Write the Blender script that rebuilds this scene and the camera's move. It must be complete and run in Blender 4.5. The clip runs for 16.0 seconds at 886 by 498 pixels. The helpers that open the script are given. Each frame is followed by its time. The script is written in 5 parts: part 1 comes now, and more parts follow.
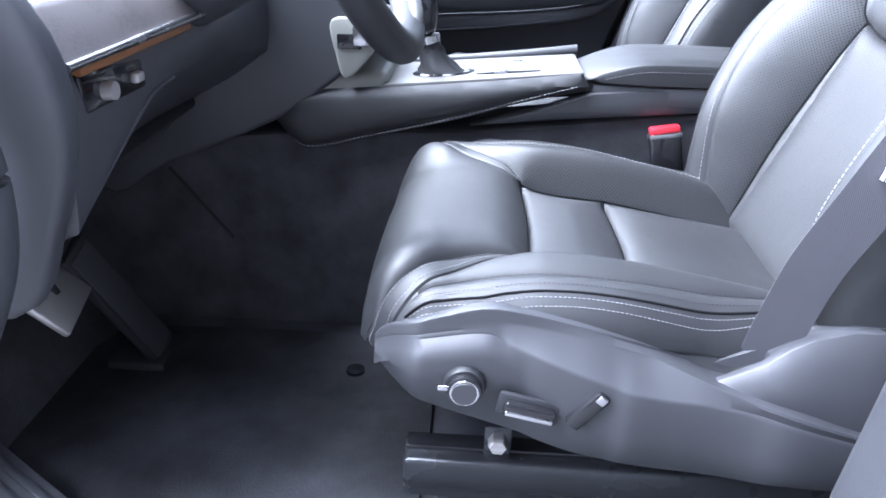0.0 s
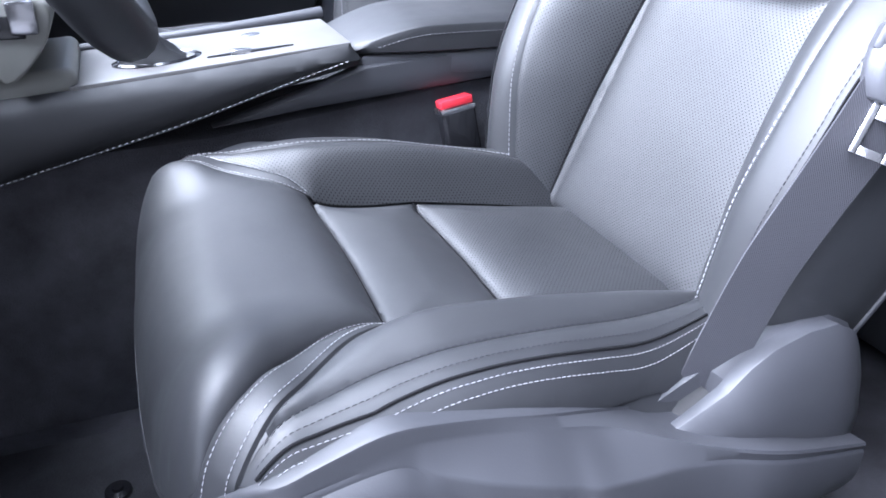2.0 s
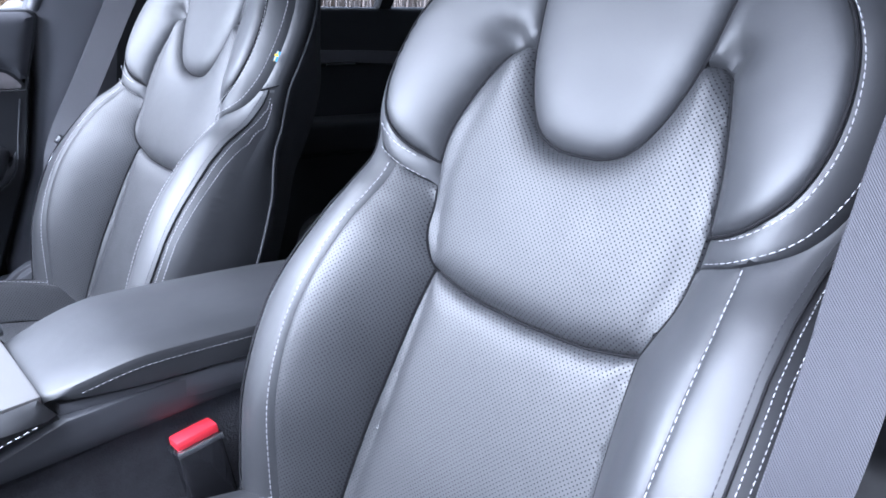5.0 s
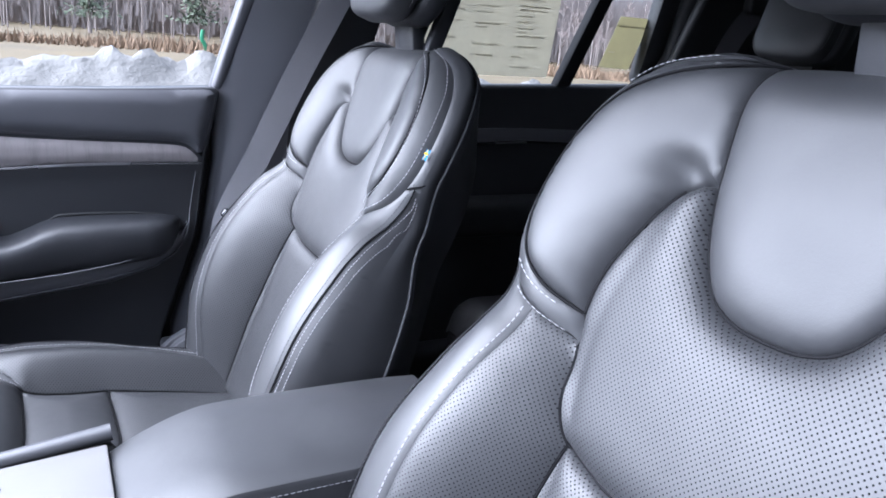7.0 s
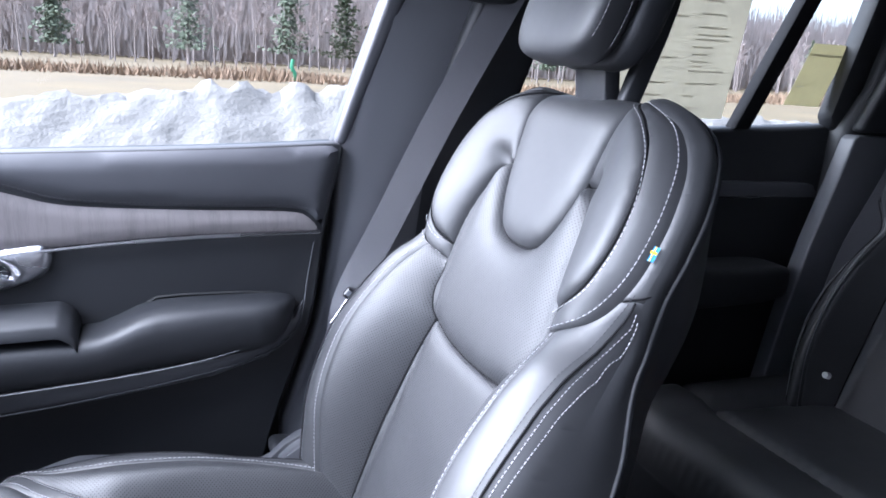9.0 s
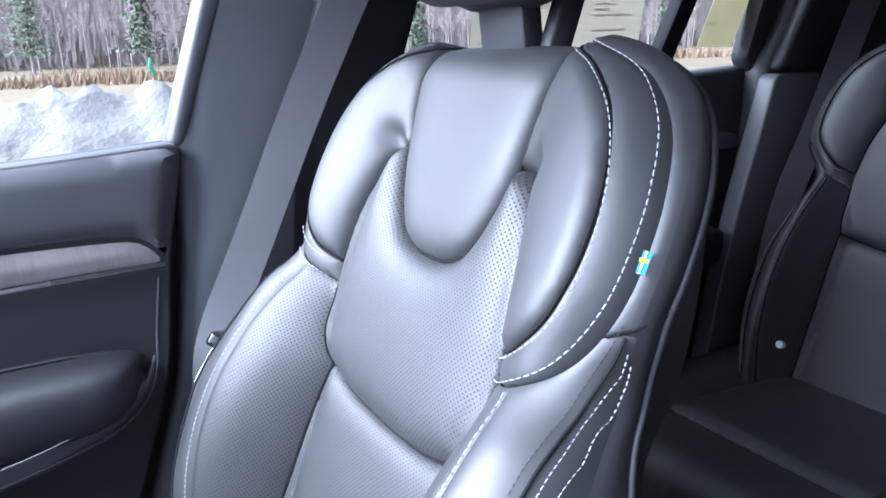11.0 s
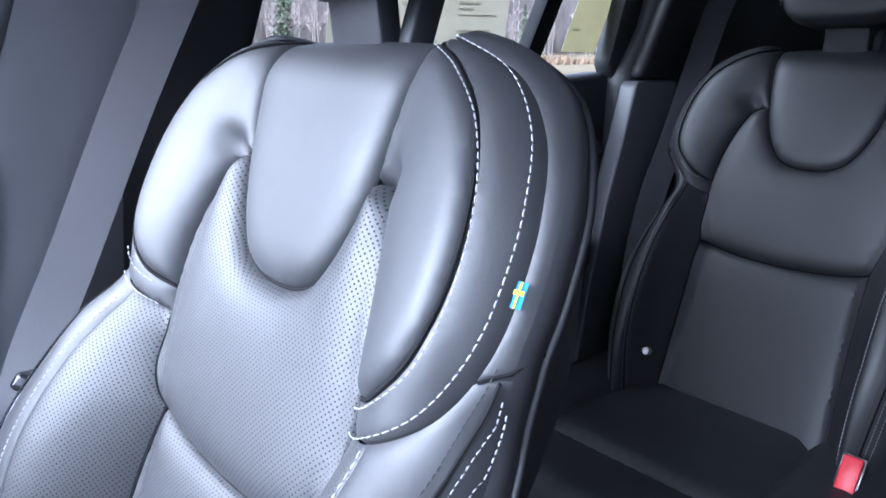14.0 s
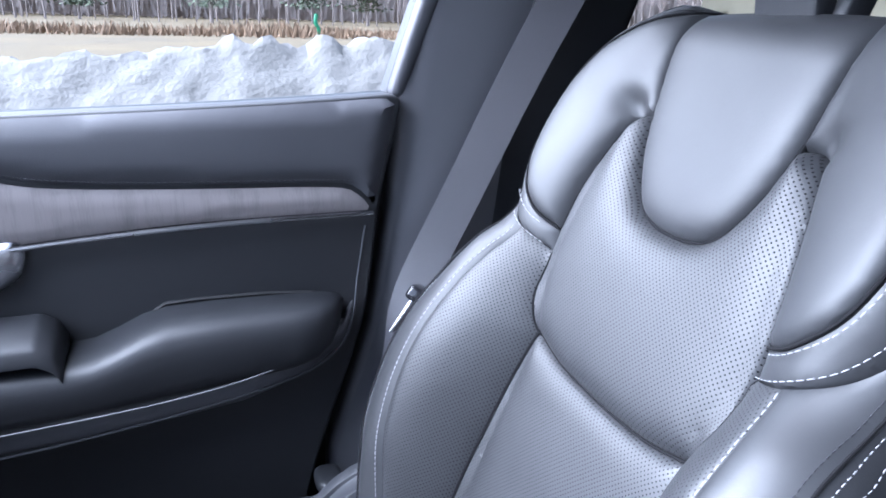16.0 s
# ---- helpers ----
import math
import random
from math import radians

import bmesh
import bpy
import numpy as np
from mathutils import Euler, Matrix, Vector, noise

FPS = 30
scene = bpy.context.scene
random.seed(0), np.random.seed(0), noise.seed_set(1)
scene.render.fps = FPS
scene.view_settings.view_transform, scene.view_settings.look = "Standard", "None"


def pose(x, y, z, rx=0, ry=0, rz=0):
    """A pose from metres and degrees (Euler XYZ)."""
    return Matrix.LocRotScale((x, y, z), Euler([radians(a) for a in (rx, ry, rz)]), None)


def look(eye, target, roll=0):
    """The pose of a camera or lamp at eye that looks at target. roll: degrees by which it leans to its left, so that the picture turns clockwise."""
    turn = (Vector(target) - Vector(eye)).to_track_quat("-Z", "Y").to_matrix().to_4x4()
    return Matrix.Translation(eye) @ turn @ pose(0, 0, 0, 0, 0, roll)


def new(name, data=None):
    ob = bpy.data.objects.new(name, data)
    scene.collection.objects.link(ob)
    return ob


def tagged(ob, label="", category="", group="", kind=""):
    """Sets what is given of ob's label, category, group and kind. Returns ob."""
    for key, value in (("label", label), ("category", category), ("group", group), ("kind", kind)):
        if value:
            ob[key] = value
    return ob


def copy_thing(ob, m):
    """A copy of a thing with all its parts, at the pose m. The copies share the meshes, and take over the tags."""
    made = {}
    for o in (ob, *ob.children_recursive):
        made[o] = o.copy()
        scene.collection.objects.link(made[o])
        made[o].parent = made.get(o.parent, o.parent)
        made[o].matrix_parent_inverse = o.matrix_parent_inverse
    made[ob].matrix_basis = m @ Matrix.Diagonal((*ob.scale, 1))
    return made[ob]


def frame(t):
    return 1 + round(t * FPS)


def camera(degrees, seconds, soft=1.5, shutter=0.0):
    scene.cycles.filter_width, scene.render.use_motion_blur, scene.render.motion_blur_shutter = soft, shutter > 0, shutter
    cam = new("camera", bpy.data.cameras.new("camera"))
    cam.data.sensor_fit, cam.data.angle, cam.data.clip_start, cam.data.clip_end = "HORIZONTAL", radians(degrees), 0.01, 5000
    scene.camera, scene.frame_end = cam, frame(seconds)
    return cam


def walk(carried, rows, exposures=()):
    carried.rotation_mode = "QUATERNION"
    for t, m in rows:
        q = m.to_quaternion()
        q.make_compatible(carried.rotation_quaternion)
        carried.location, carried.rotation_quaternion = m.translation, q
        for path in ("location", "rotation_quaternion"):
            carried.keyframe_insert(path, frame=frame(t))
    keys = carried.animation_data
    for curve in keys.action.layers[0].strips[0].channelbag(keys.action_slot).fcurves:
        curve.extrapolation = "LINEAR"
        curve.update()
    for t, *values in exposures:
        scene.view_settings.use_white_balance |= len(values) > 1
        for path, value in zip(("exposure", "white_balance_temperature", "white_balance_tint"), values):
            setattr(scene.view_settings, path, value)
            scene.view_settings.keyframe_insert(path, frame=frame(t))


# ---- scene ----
cam = camera(63.2, 16.0, soft=1.7)
METRES, EYE, TILT, LEAN, TURN = 1.6, 1.17, -26.2, -1.3, 3.5
ROWS = [
    (0.0, 0.0, 0.0, 0.0, 0.0, 0.0, -0.0),
    (0.5, -0.0265, 0.0651, 0.0084, -10.11, -1.34, 3.98),
    (1.0, -0.0367, 0.1117, 0.0202, -16.26, -2.49, 6.52),
    (1.5, -0.0431, 0.1454, 0.0343, -20.49, -4.01, 9.01),
    (2.0, -0.0482, 0.1655, 0.054, -24.27, -5.39, 10.72),
    (2.5, -0.0514, 0.1985, 0.0767, -28.61, -5.89, 11.93),
    (3.0, -0.0508, 0.2255, 0.1105, -33.25, -5.4, 13.52),
    (3.5, -0.045, 0.236, 0.1336, -37.21, -4.24, 14.64),
    (4.0, -0.0284, 0.2415, 0.1569, -42.22, -3.16, 15.64),
    (4.5, 0.0, 0.2397, 0.1782, -45.14, -1.97, 16.05),
    (7.0, 0.1016, 0.2656, 0.2442, -29.97, 6.17, 10.19),
    (7.5, 0.0983, 0.3075, 0.2775, -25.78, 8.01, 8.16),
    (8.0, 0.105, 0.3482, 0.3045, -22.73, 10.01, 7.59),
    (10.5, 0.1389, 0.5239, 0.3699, -27.74, 5.98, 14.91),
    (11.0, 0.1824, 0.5489, 0.3776, -31.22, 5.82, 17.17),
    (11.5, 0.2034, 0.5715, 0.379, -36.47, 4.78, 18.82),
    (12.0, 0.2195, 0.5792, 0.3797, -41.82, 2.5, 19.2),
    (12.5, 0.2233, 0.5833, 0.3821, -43.98, 1.6, 19.27),
    (13.0, 0.2221, 0.5875, 0.3846, -44.24, 1.58, 19.34),
    (13.5, 0.2196, 0.5859, 0.3862, -43.62, 1.96, 19.38),
    (14.0, 0.2172, 0.5791, 0.3882, -41.83, 2.67, 18.98),
    (14.5, 0.1989, 0.5772, 0.3899, -37.69, 4.04, 17.66),
    (15.0, 0.1746, 0.5787, 0.3915, -31.94, 5.43, 15.3),
    (15.5, 0.1564, 0.5798, 0.3916, -26.22, 6.1, 12.28),
    (16.0, 0.1429, 0.5847, 0.3896, -21.21, 5.82, 9.71),
]
walk(cam, [(t, pose(0, 0, EYE, TILT, LEAN, TURN) @ pose(METRES * x, METRES * y, METRES * z, 90 + pitch, roll, yaw)) for t, x, y, z, yaw, pitch, roll in ROWS],
     [(0.0, 3.82, 5400, 15), (1.5, 3.68, 5450, 16), (3.0, 3.36, 5400, 17), (4.5, 3.30, 5300, 16), (7.0, 3.24, 5500, 17), (8.0, 3.46, 5550, 17), (12.5, 3.62, 5200, 16), (14.5, 3.55, 5200, 16), (16.0, 3.38, 5250, 16)])


# ---- light ----
world = bpy.data.worlds.new("overcast_sky")
scene.world = world
world.use_nodes = True
wn = world.node_tree
sky = wn.nodes.new("ShaderNodeTexSky")
sky.sky_type = 'NISHITA'
sky.sun_disc = False
SUN_EL, SUN_ROT = radians(46), radians(288)
sky.sun_elevation, sky.sun_rotation = SUN_EL, SUN_ROT
sky.air_density, sky.dust_density, sky.ozone_density = 1.0, 3.0, 1.0
soft_sky = wn.nodes.new("ShaderNodeHueSaturation")
soft_sky.inputs["Saturation"].default_value = 0.45
wn.links.new(sky.outputs[0], soft_sky.inputs["Color"])
wn.links.new(soft_sky.outputs[0], wn.nodes["Background"].inputs[0])
wn.nodes["Background"].inputs[1].default_value = 0.11
sun_data = bpy.data.lights.new("sun", 'SUN')
sun_data.energy, sun_data.angle, sun_data.color = 4.2, radians(82), (1.0, 0.98, 0.95)
sun = new("sun", sun_data)
sun.matrix_world = look((9 * math.sin(SUN_ROT), 9 * math.cos(SUN_ROT), 9 * math.tan(SUN_EL)), (0, 0, 0))


# ---- materials ----
def material(name, color, rough=0.5, metal=0.0, spec=0.5):
    m = bpy.data.materials.new(name)
    m.use_nodes = True
    b = m.node_tree.nodes["Principled BSDF"]
    b.inputs["Base Color"].default_value = (*color, 1)
    b.inputs["Roughness"].default_value = rough
    b.inputs["Metallic"].default_value = metal
    b.inputs["Specular IOR Level"].default_value = spec
    return m


def node(m, kind, **values):
    n = m.node_tree.nodes.new(kind)
    for key, value in values.items():
        if key in n.inputs:
            n.inputs[key].default_value = value
    return n


def wire(m, a, b):
    m.node_tree.links.new(a, b)


def textured(name, color, rough, vary=0.25, scale=6.0, grain=250.0, bump=0.15, metal=0.0, spec=0.5, stretch=(1, 1, 1), rough_vary=0.08, fine=0.15, dist=0.001):
    """Colour that varies at two scales, with relief of its own grain."""
    m = material(name, color, rough, metal, spec)
    b = m.node_tree.nodes["Principled BSDF"]
    co = node(m, "ShaderNodeTexCoord")
    mp = node(m, "ShaderNodeMapping")
    mp.inputs["Scale"].default_value = stretch
    wire(m, co.outputs["Object"], mp.inputs["Vector"])
    big = node(m, "ShaderNodeTexNoise", Scale=scale, Detail=4.0, Roughness=0.6)
    small = node(m, "ShaderNodeTexNoise", Scale=grain, Detail=3.0, Roughness=0.6)
    wire(m, mp.outputs[0], big.inputs["Vector"])
    wire(m, mp.outputs[0], small.inputs["Vector"])
    add = node(m, "ShaderNodeMath")
    add.operation = 'MULTIPLY_ADD'
    wire(m, small.outputs["Fac"], add.inputs[0])
    add.inputs[1].default_value = fine
    wire(m, big.outputs["Fac"], add.inputs[2])
    ramp = node(m, "ShaderNodeMapRange")
    ramp.inputs["From Min"].default_value, ramp.inputs["From Max"].default_value = 0.3, 0.8
    ramp.inputs["To Min"].default_value, ramp.inputs["To Max"].default_value = 1 - vary, 1 + vary
    wire(m, add.outputs[0], ramp.inputs["Value"])
    mul = node(m, "ShaderNodeVectorMath")
    mul.operation = 'SCALE'
    mul.inputs[0].default_value = color
    wire(m, ramp.outputs[0], mul.inputs["Scale"])
    wire(m, mul.outputs[0], b.inputs["Base Color"])
    rr = node(m, "ShaderNodeMapRange")
    rr.inputs["From Min"].default_value, rr.inputs["From Max"].default_value = 0.3, 0.7
    rr.inputs["To Min"].default_value, rr.inputs["To Max"].default_value = rough - rough_vary, rough + rough_vary
    wire(m, big.outputs["Fac"], rr.inputs["Value"])
    wire(m, rr.outputs[0], b.inputs["Roughness"])
    bp = node(m, "ShaderNodeBump", Strength=bump, Distance=dist)
    wire(m, small.outputs["Fac"], bp.inputs["Height"])
    wire(m, bp.outputs[0], b.inputs["Normal"])
    return m


def leather(name, color, rough, perforated=False, cell_size=(.0046, .0050)):
    m = textured(name, color, rough, vary=0.12, scale=9.0, grain=420.0, bump=0.12, rough_vary=0.05, dist=0.0006, spec=0.7)
    t, b = m.node_tree, m.node_tree.nodes["Principled BSDF"]
    old = b.inputs["Normal"].links[0].from_node
    co = node(m, "ShaderNodeTexCoord")
    # pebbled hide and long soft creases
    cell = node(m, "ShaderNodeTexVoronoi", Scale=900.0)
    cell.feature = 'DISTANCE_TO_EDGE'
    wire(m, co.outputs["Object"], cell.inputs["Vector"])
    b2 = node(m, "ShaderNodeBump", Strength=0.10, Distance=0.0004)
    wire(m, cell.outputs["Distance"], b2.inputs["Height"])
    wire(m, old.outputs[0], b2.inputs["Normal"])
    soft = node(m, "ShaderNodeTexNoise", Scale=16.0, Detail=2.0)
    wire(m, co.outputs["Object"], soft.inputs["Vector"])
    b3 = node(m, "ShaderNodeBump", Strength=0.35, Distance=0.004)
    wire(m, soft.outputs["Fac"], b3.inputs["Height"])
    wire(m, b2.outputs[0], b3.inputs["Normal"])
    last = b3
    if perforated:
        uv = node(m, "ShaderNodeUVMap")
        # staggered rows: two grids, one shifted by half a cell, and the nearer hole of both
        near = []
        for shift in (0.0, 0.5):
            sc = node(m, "ShaderNodeVectorMath")
            sc.operation = 'MULTIPLY_ADD'
            sc.inputs[1].default_value = (1 / cell_size[0], 1 / cell_size[1], 0)
            sc.inputs[2].default_value = (shift, shift, 0)
            wire(m, uv.outputs[0], sc.inputs[0])
            fr = node(m, "ShaderNodeVectorMath")
            fr.operation = 'FRACTION'
            wire(m, sc.outputs[0], fr.inputs[0])
            off = node(m, "ShaderNodeVectorMath")
            off.operation = 'SUBTRACT'
            off.inputs[1].default_value = (.5, .5, 0)
            wire(m, fr.outputs[0], off.inputs[0])
            back = node(m, "ShaderNodeVectorMath")
            back.operation = 'MULTIPLY'
            back.inputs[1].default_value = (cell_size[0] * 1000, cell_size[1] * 1000, 0)
            wire(m, off.outputs[0], back.inputs[0])
            ln = node(m, "ShaderNodeVectorMath")
            ln.operation = 'LENGTH'
            wire(m, back.outputs[0], ln.inputs[0])
            near.append(ln)
        di = node(m, "ShaderNodeMath")
        di.operation = 'MINIMUM'
        wire(m, near[0].outputs["Value"], di.inputs[0])
        wire(m, near[1].outputs["Value"], di.inputs[1])
        hole = node(m, "ShaderNodeMapRange")
        hole.inputs["From Min"].default_value, hole.inputs["From Max"].default_value = 0.40, 0.79
        hole.inputs["To Min"].default_value, hole.inputs["To Max"].default_value = 0.13, 1.0
        wire(m, di.outputs[0], hole.inputs["Value"])
        src = b.inputs["Base Color"].links[0].from_socket
        mu = node(m, "ShaderNodeVectorMath")
        mu.operation = 'SCALE'
        wire(m, src, mu.inputs[0])
        wire(m, hole.outputs[0], mu.inputs["Scale"])
        wire(m, mu.outputs[0], b.inputs["Base Color"])
        b4 = node(m, "ShaderNodeBump", Strength=0.4, Distance=0.0007)
        wire(m, hole.outputs[0], b4.inputs["Height"])
        wire(m, last.outputs[0], b4.inputs["Normal"])
        last = b4
        sp = node(m, "ShaderNodeMath")
        sp.operation = 'MULTIPLY'
        sp.inputs[1].default_value = 0.7
        wire(m, hole.outputs[0], sp.inputs[0])
        wire(m, sp.outputs[0], b.inputs["Specular IOR Level"])
    wire(m, last.outputs[0], b.inputs["Normal"])
    return m


CHAR = (0.0160, 0.0168, 0.0192)
LEATHER = leather("charcoal_leather", CHAR, 0.56)
PERF = leather("perforated_charcoal_leather", CHAR, 0.55, True)
THREAD = textured("pale_thread", (0.30, 0.30, 0.315), 0.8, vary=0.15, grain=900)
GREYTHREAD = textured("grey_thread", (0.15, 0.15, 0.16), 0.8, vary=0.15, grain=900)
DARKTHREAD = textured("dark_thread", (0.02, 0.02, 0.025), 0.8, vary=0.15, grain=900)
PLASTIC = textured("charcoal_plastic", (0.06, 0.061, 0.069), 0.46, vary=0.1, grain=700, bump=0.25, dist=0.0006)
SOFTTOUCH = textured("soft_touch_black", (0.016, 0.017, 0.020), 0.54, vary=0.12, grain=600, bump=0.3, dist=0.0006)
GREYPLASTIC = textured("grey_plastic", (0.033, 0.034, 0.039), 0.5, vary=0.08, grain=700, bump=0.15, dist=0.0005)
SHINY = textured("black_enamel", (0.012, 0.012, 0.014), 0.12, vary=0.1, bump=0.02)
CARPET = textured("black_carpet", (0.062, 0.062, 0.070), 0.95, vary=0.45, scale=14.0, grain=500, bump=0.9, dist=0.002, spec=0.2)
MAT = textured("black_floor_mat", (0.036, 0.036, 0.040), 0.9, vary=0.95, scale=5.0, grain=380, bump=0.9, dist=0.002, spec=0.2)
CHROME = textured("satin_chrome", (0.5, 0.5, 0.52), 0.25, vary=0.06, metal=1.0, bump=0.03)
STEEL = textured("brushed_steel", (0.62, 0.60, 0.59), 0.5, vary=0.1, metal=1.0, stretch=(1, 60, 60), bump=0.1)
RAILSTEEL = textured("painted_rail_steel", (0.05, 0.052, 0.058), 0.3, vary=0.15, metal=0.6, bump=0.05)
WOOD = textured("grey_ash_veneer", (0.16, 0.145, 0.145), 0.42, vary=0.28, scale=3.0, grain=40, stretch=(22, 6, 1.5), bump=0.12, fine=0.5)
def ribbed(m, count):
    """Fine weave across a strap, laid out by its uv."""
    b = m.node_tree.nodes["Principled BSDF"]
    uv = node(m, "ShaderNodeUVMap")
    wv = node(m, "ShaderNodeTexWave", Scale=count, Distortion=0.0)
    wv.bands_direction = 'DIAGONAL'
    wire(m, uv.outputs[0], wv.inputs["Vector"])
    src = b.inputs["Base Color"].links[0].from_socket
    k = node(m, "ShaderNodeMapRange")
    k.inputs["To Min"].default_value, k.inputs["To Max"].default_value = 0.72, 1.12
    wire(m, wv.outputs["Fac"], k.inputs["Value"])
    mu = node(m, "ShaderNodeVectorMath")
    mu.operation = 'SCALE'
    wire(m, src, mu.inputs[0])
    wire(m, k.outputs[0], mu.inputs["Scale"])
    wire(m, mu.outputs[0], b.inputs["Base Color"])
    bp = node(m, "ShaderNodeBump", Strength=0.5, Distance=0.0006)
    wire(m, wv.outputs["Fac"], bp.inputs["Height"])
    wire(m, bp.outputs[0], b.inputs["Normal"])
    return m


def sheer(m):
    """Thin paper that lets light through."""
    t = m.node_tree
    b, out = t.nodes["Principled BSDF"], t.nodes["Material Output"]
    tl = node(m, "ShaderNodeBsdfTranslucent")
    wire(m, b.inputs["Base Color"].links[0].from_socket, tl.inputs[0])
    mx = node(m, "ShaderNodeMixShader")
    mx.inputs[0].default_value = 0.6
    wire(m, b.outputs[0], mx.inputs[1])
    wire(m, tl.outputs[0], mx.inputs[2])
    wire(m, mx.outputs[0], out.inputs[0])
    return m


BROWNWOOD = textured("brown_wood", (0.28, 0.12, 0.04), 0.35, vary=0.3, scale=4, stretch=(10, 1, 10))
WEBBING = textured("grey_webbing", (0.052, 0.052, 0.060), 0.5, vary=0.06, grain=300, bump=0.1)
ribbed(WEBBING, 330.0)
HEADLINER = textured("charcoal_headliner", (0.03, 0.03, 0.033), 0.95, vary=0.06, grain=500, bump=0.3)
RED = textured("red_button", (0.58, 0.025, 0.04), 0.4, vary=0.05)
RUBBER = textured("black_rubber", (0.012, 0.012, 0.013), 0.7, vary=0.2)
# near-black for the tubes that shade the creases, and for the flank welt
SEAM = textured("black_seam", (0.008, 0.008, 0.009), 0.9, vary=0.2, spec=0.1)
VINYL = textured("window_seal", (0.012, 0.012, 0.014), 0.7, vary=0.1, spec=0.15)
PAPER = sheer(textured("window_paper", (0.60, 0.575, 0.50), 0.9, vary=0.06, scale=30))
PAPERYELLOW = sheer(textured("yellow_paper", (0.54, 0.51, 0.37), 0.9, vary=0.06, scale=30))
PALE = textured("pale_satin_trim", (0.115, 0.113, 0.112), 0.45, vary=0.08, metal=0.0, bump=0.03)
INK = sheer(textured("grey_print", (0.55, 0.53, 0.48), 0.9, vary=0.2))
FLAGBLUE = textured("blue_cloth", (0.03, 0.20, 0.42), 0.8, vary=0.08, grain=900)
FLAGYELLOW = textured("yellow_cloth", (0.55, 0.38, 0.02), 0.8, vary=0.08, grain=900)
WHITE = textured("white_plastic", (0.75, 0.75, 0.75), 0.4, vary=0.05)
SNOW = textured("old_snow", (0.148, 0.143, 0.138), 0.8, vary=0.12, scale=1.6, grain=7, bump=0.7, dist=0.05)
ASPHALT = textured("wet_asphalt", (0.06, 0.06, 0.062), 0.7, vary=0.3, scale=0.8, grain=90, bump=0.5, dist=0.01)
GRASS = textured("dry_grass", (0.088, 0.066, 0.034), 0.95, vary=0.35, scale=0.25, grain=6, bump=0.5, dist=0.05)
# Tree and woods colours are lightened, with the haze of distance put into them.
BARK = textured("grey_bark", (0.24, 0.205, 0.195), 0.95, vary=0.3, scale=2, grain=30)
TWIGS = textured("bare_twigs", (0.24, 0.195, 0.185), 0.95, vary=0.35, scale=1)
NEEDLES = textured("dark_needles", (0.085, 0.105, 0.07), 0.9, vary=0.4, scale=2)
DISTANT = textured("distant_woods", (0.27, 0.235, 0.225), 1.0, vary=0.5, scale=.35, grain=1.5, stretch=(1, 1, .25), bump=0.0, fine=.3)
GREEN = textured("green_plastic", (0.02, 0.20, 0.10), 0.5, vary=0.1)
BRUSH = textured("russet_brush", (0.17, 0.115, 0.075), 0.95, vary=0.4, scale=1)
RENDER = textured("grey_render", (0.06, 0.06, 0.06), 0.9, vary=0.2, scale=0.6, grain=40, bump=0.3, dist=0.01)
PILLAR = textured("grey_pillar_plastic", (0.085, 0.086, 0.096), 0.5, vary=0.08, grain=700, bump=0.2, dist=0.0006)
PAINT = textured("dark_car_paint", (0.03, 0.032, 0.036), 0.15, vary=0.05)


def glass(name, tint=(0.40, 0.416, 0.412)):
    m = material(name, (1, 1, 1), 0.0)
    t = m.node_tree
    out = t.nodes["Material Output"]
    tr = node(m, "ShaderNodeBsdfTransparent")
    tr.inputs[0].default_value = (*tint, 1)
    gl = node(m, "ShaderNodeBsdfGlossy", Roughness=0.0)
    fr = node(m, "ShaderNodeFresnel", IOR=1.3)
    mx = node(m, "ShaderNodeMixShader")
    wire(m, fr.outputs[0], mx.inputs[0])
    wire(m, tr.outputs[0], mx.inputs[1])
    wire(m, gl.outputs[0], mx.inputs[2])
    wire(m, mx.outputs[0], out.inputs[0])
    return m


CREAM = textured("cream_trim", (0.25, 0.25, 0.228), 0.45, vary=0.08, bump=0.05)
GLASS = glass("clear_glass")
WINDSCREEN = glass("laminated_glass", (0.76, 0.78, 0.78))
# Both tints are made dark to keep light off the rear seats.
TINTED = glass("tinted_glass", (0.38, 0.40, 0.395))
DARKGLASS = glass("dimming_glass", (0.10, 0.11, 0.11))


# ---- mesh tools ----
def thing(name, label, category, group="", kind="", at=(0, 0, 0)):
    ob = new(name)
    ob.location = at
    return tagged(ob, label, category, group, kind)


def put(name, verts, faces, mat, parent=None, label="", smooth=True, uv=None, bevel=0.0, segs=2, fix=True, category="", kind="", group=""):
    me = bpy.data.meshes.new(name)
    me.from_pydata([tuple(v) for v in verts], [], [tuple(f) for f in faces])
    if uv is not None:
        layer = me.uv_layers.new(name="uv")
        for loop in me.loops:
            layer.data[loop.index].uv = uv[loop.vertex_index]
    if bevel or fix:
        bm = bmesh.new()
        bm.from_mesh(me)
        if fix:
            bmesh.ops.recalc_face_normals(bm, faces=bm.faces)
        if bevel:
            sharp = [e for e in bm.edges if len(e.link_faces) == 2 and e.calc_face_angle(0) > 0.5]
            bmesh.ops.bevel(bm, geom=sharp, offset=bevel, segments=segs, profile=0.5, affect='EDGES', clamp_overlap=True)
        bm.to_mesh(me)
        bm.free()
    if smooth:
        me.shade_smooth()
        me.set_sharp_from_angle(angle=radians(38))
    me.materials.append(mat)
    ob = new(name, me)
    if parent is not None:
        ob.parent = parent
        if parent.type == 'EMPTY':
            ob.matrix_parent_inverse = Matrix.Translation(parent.location).inverted()
    return tagged(ob, label, category, group, kind)


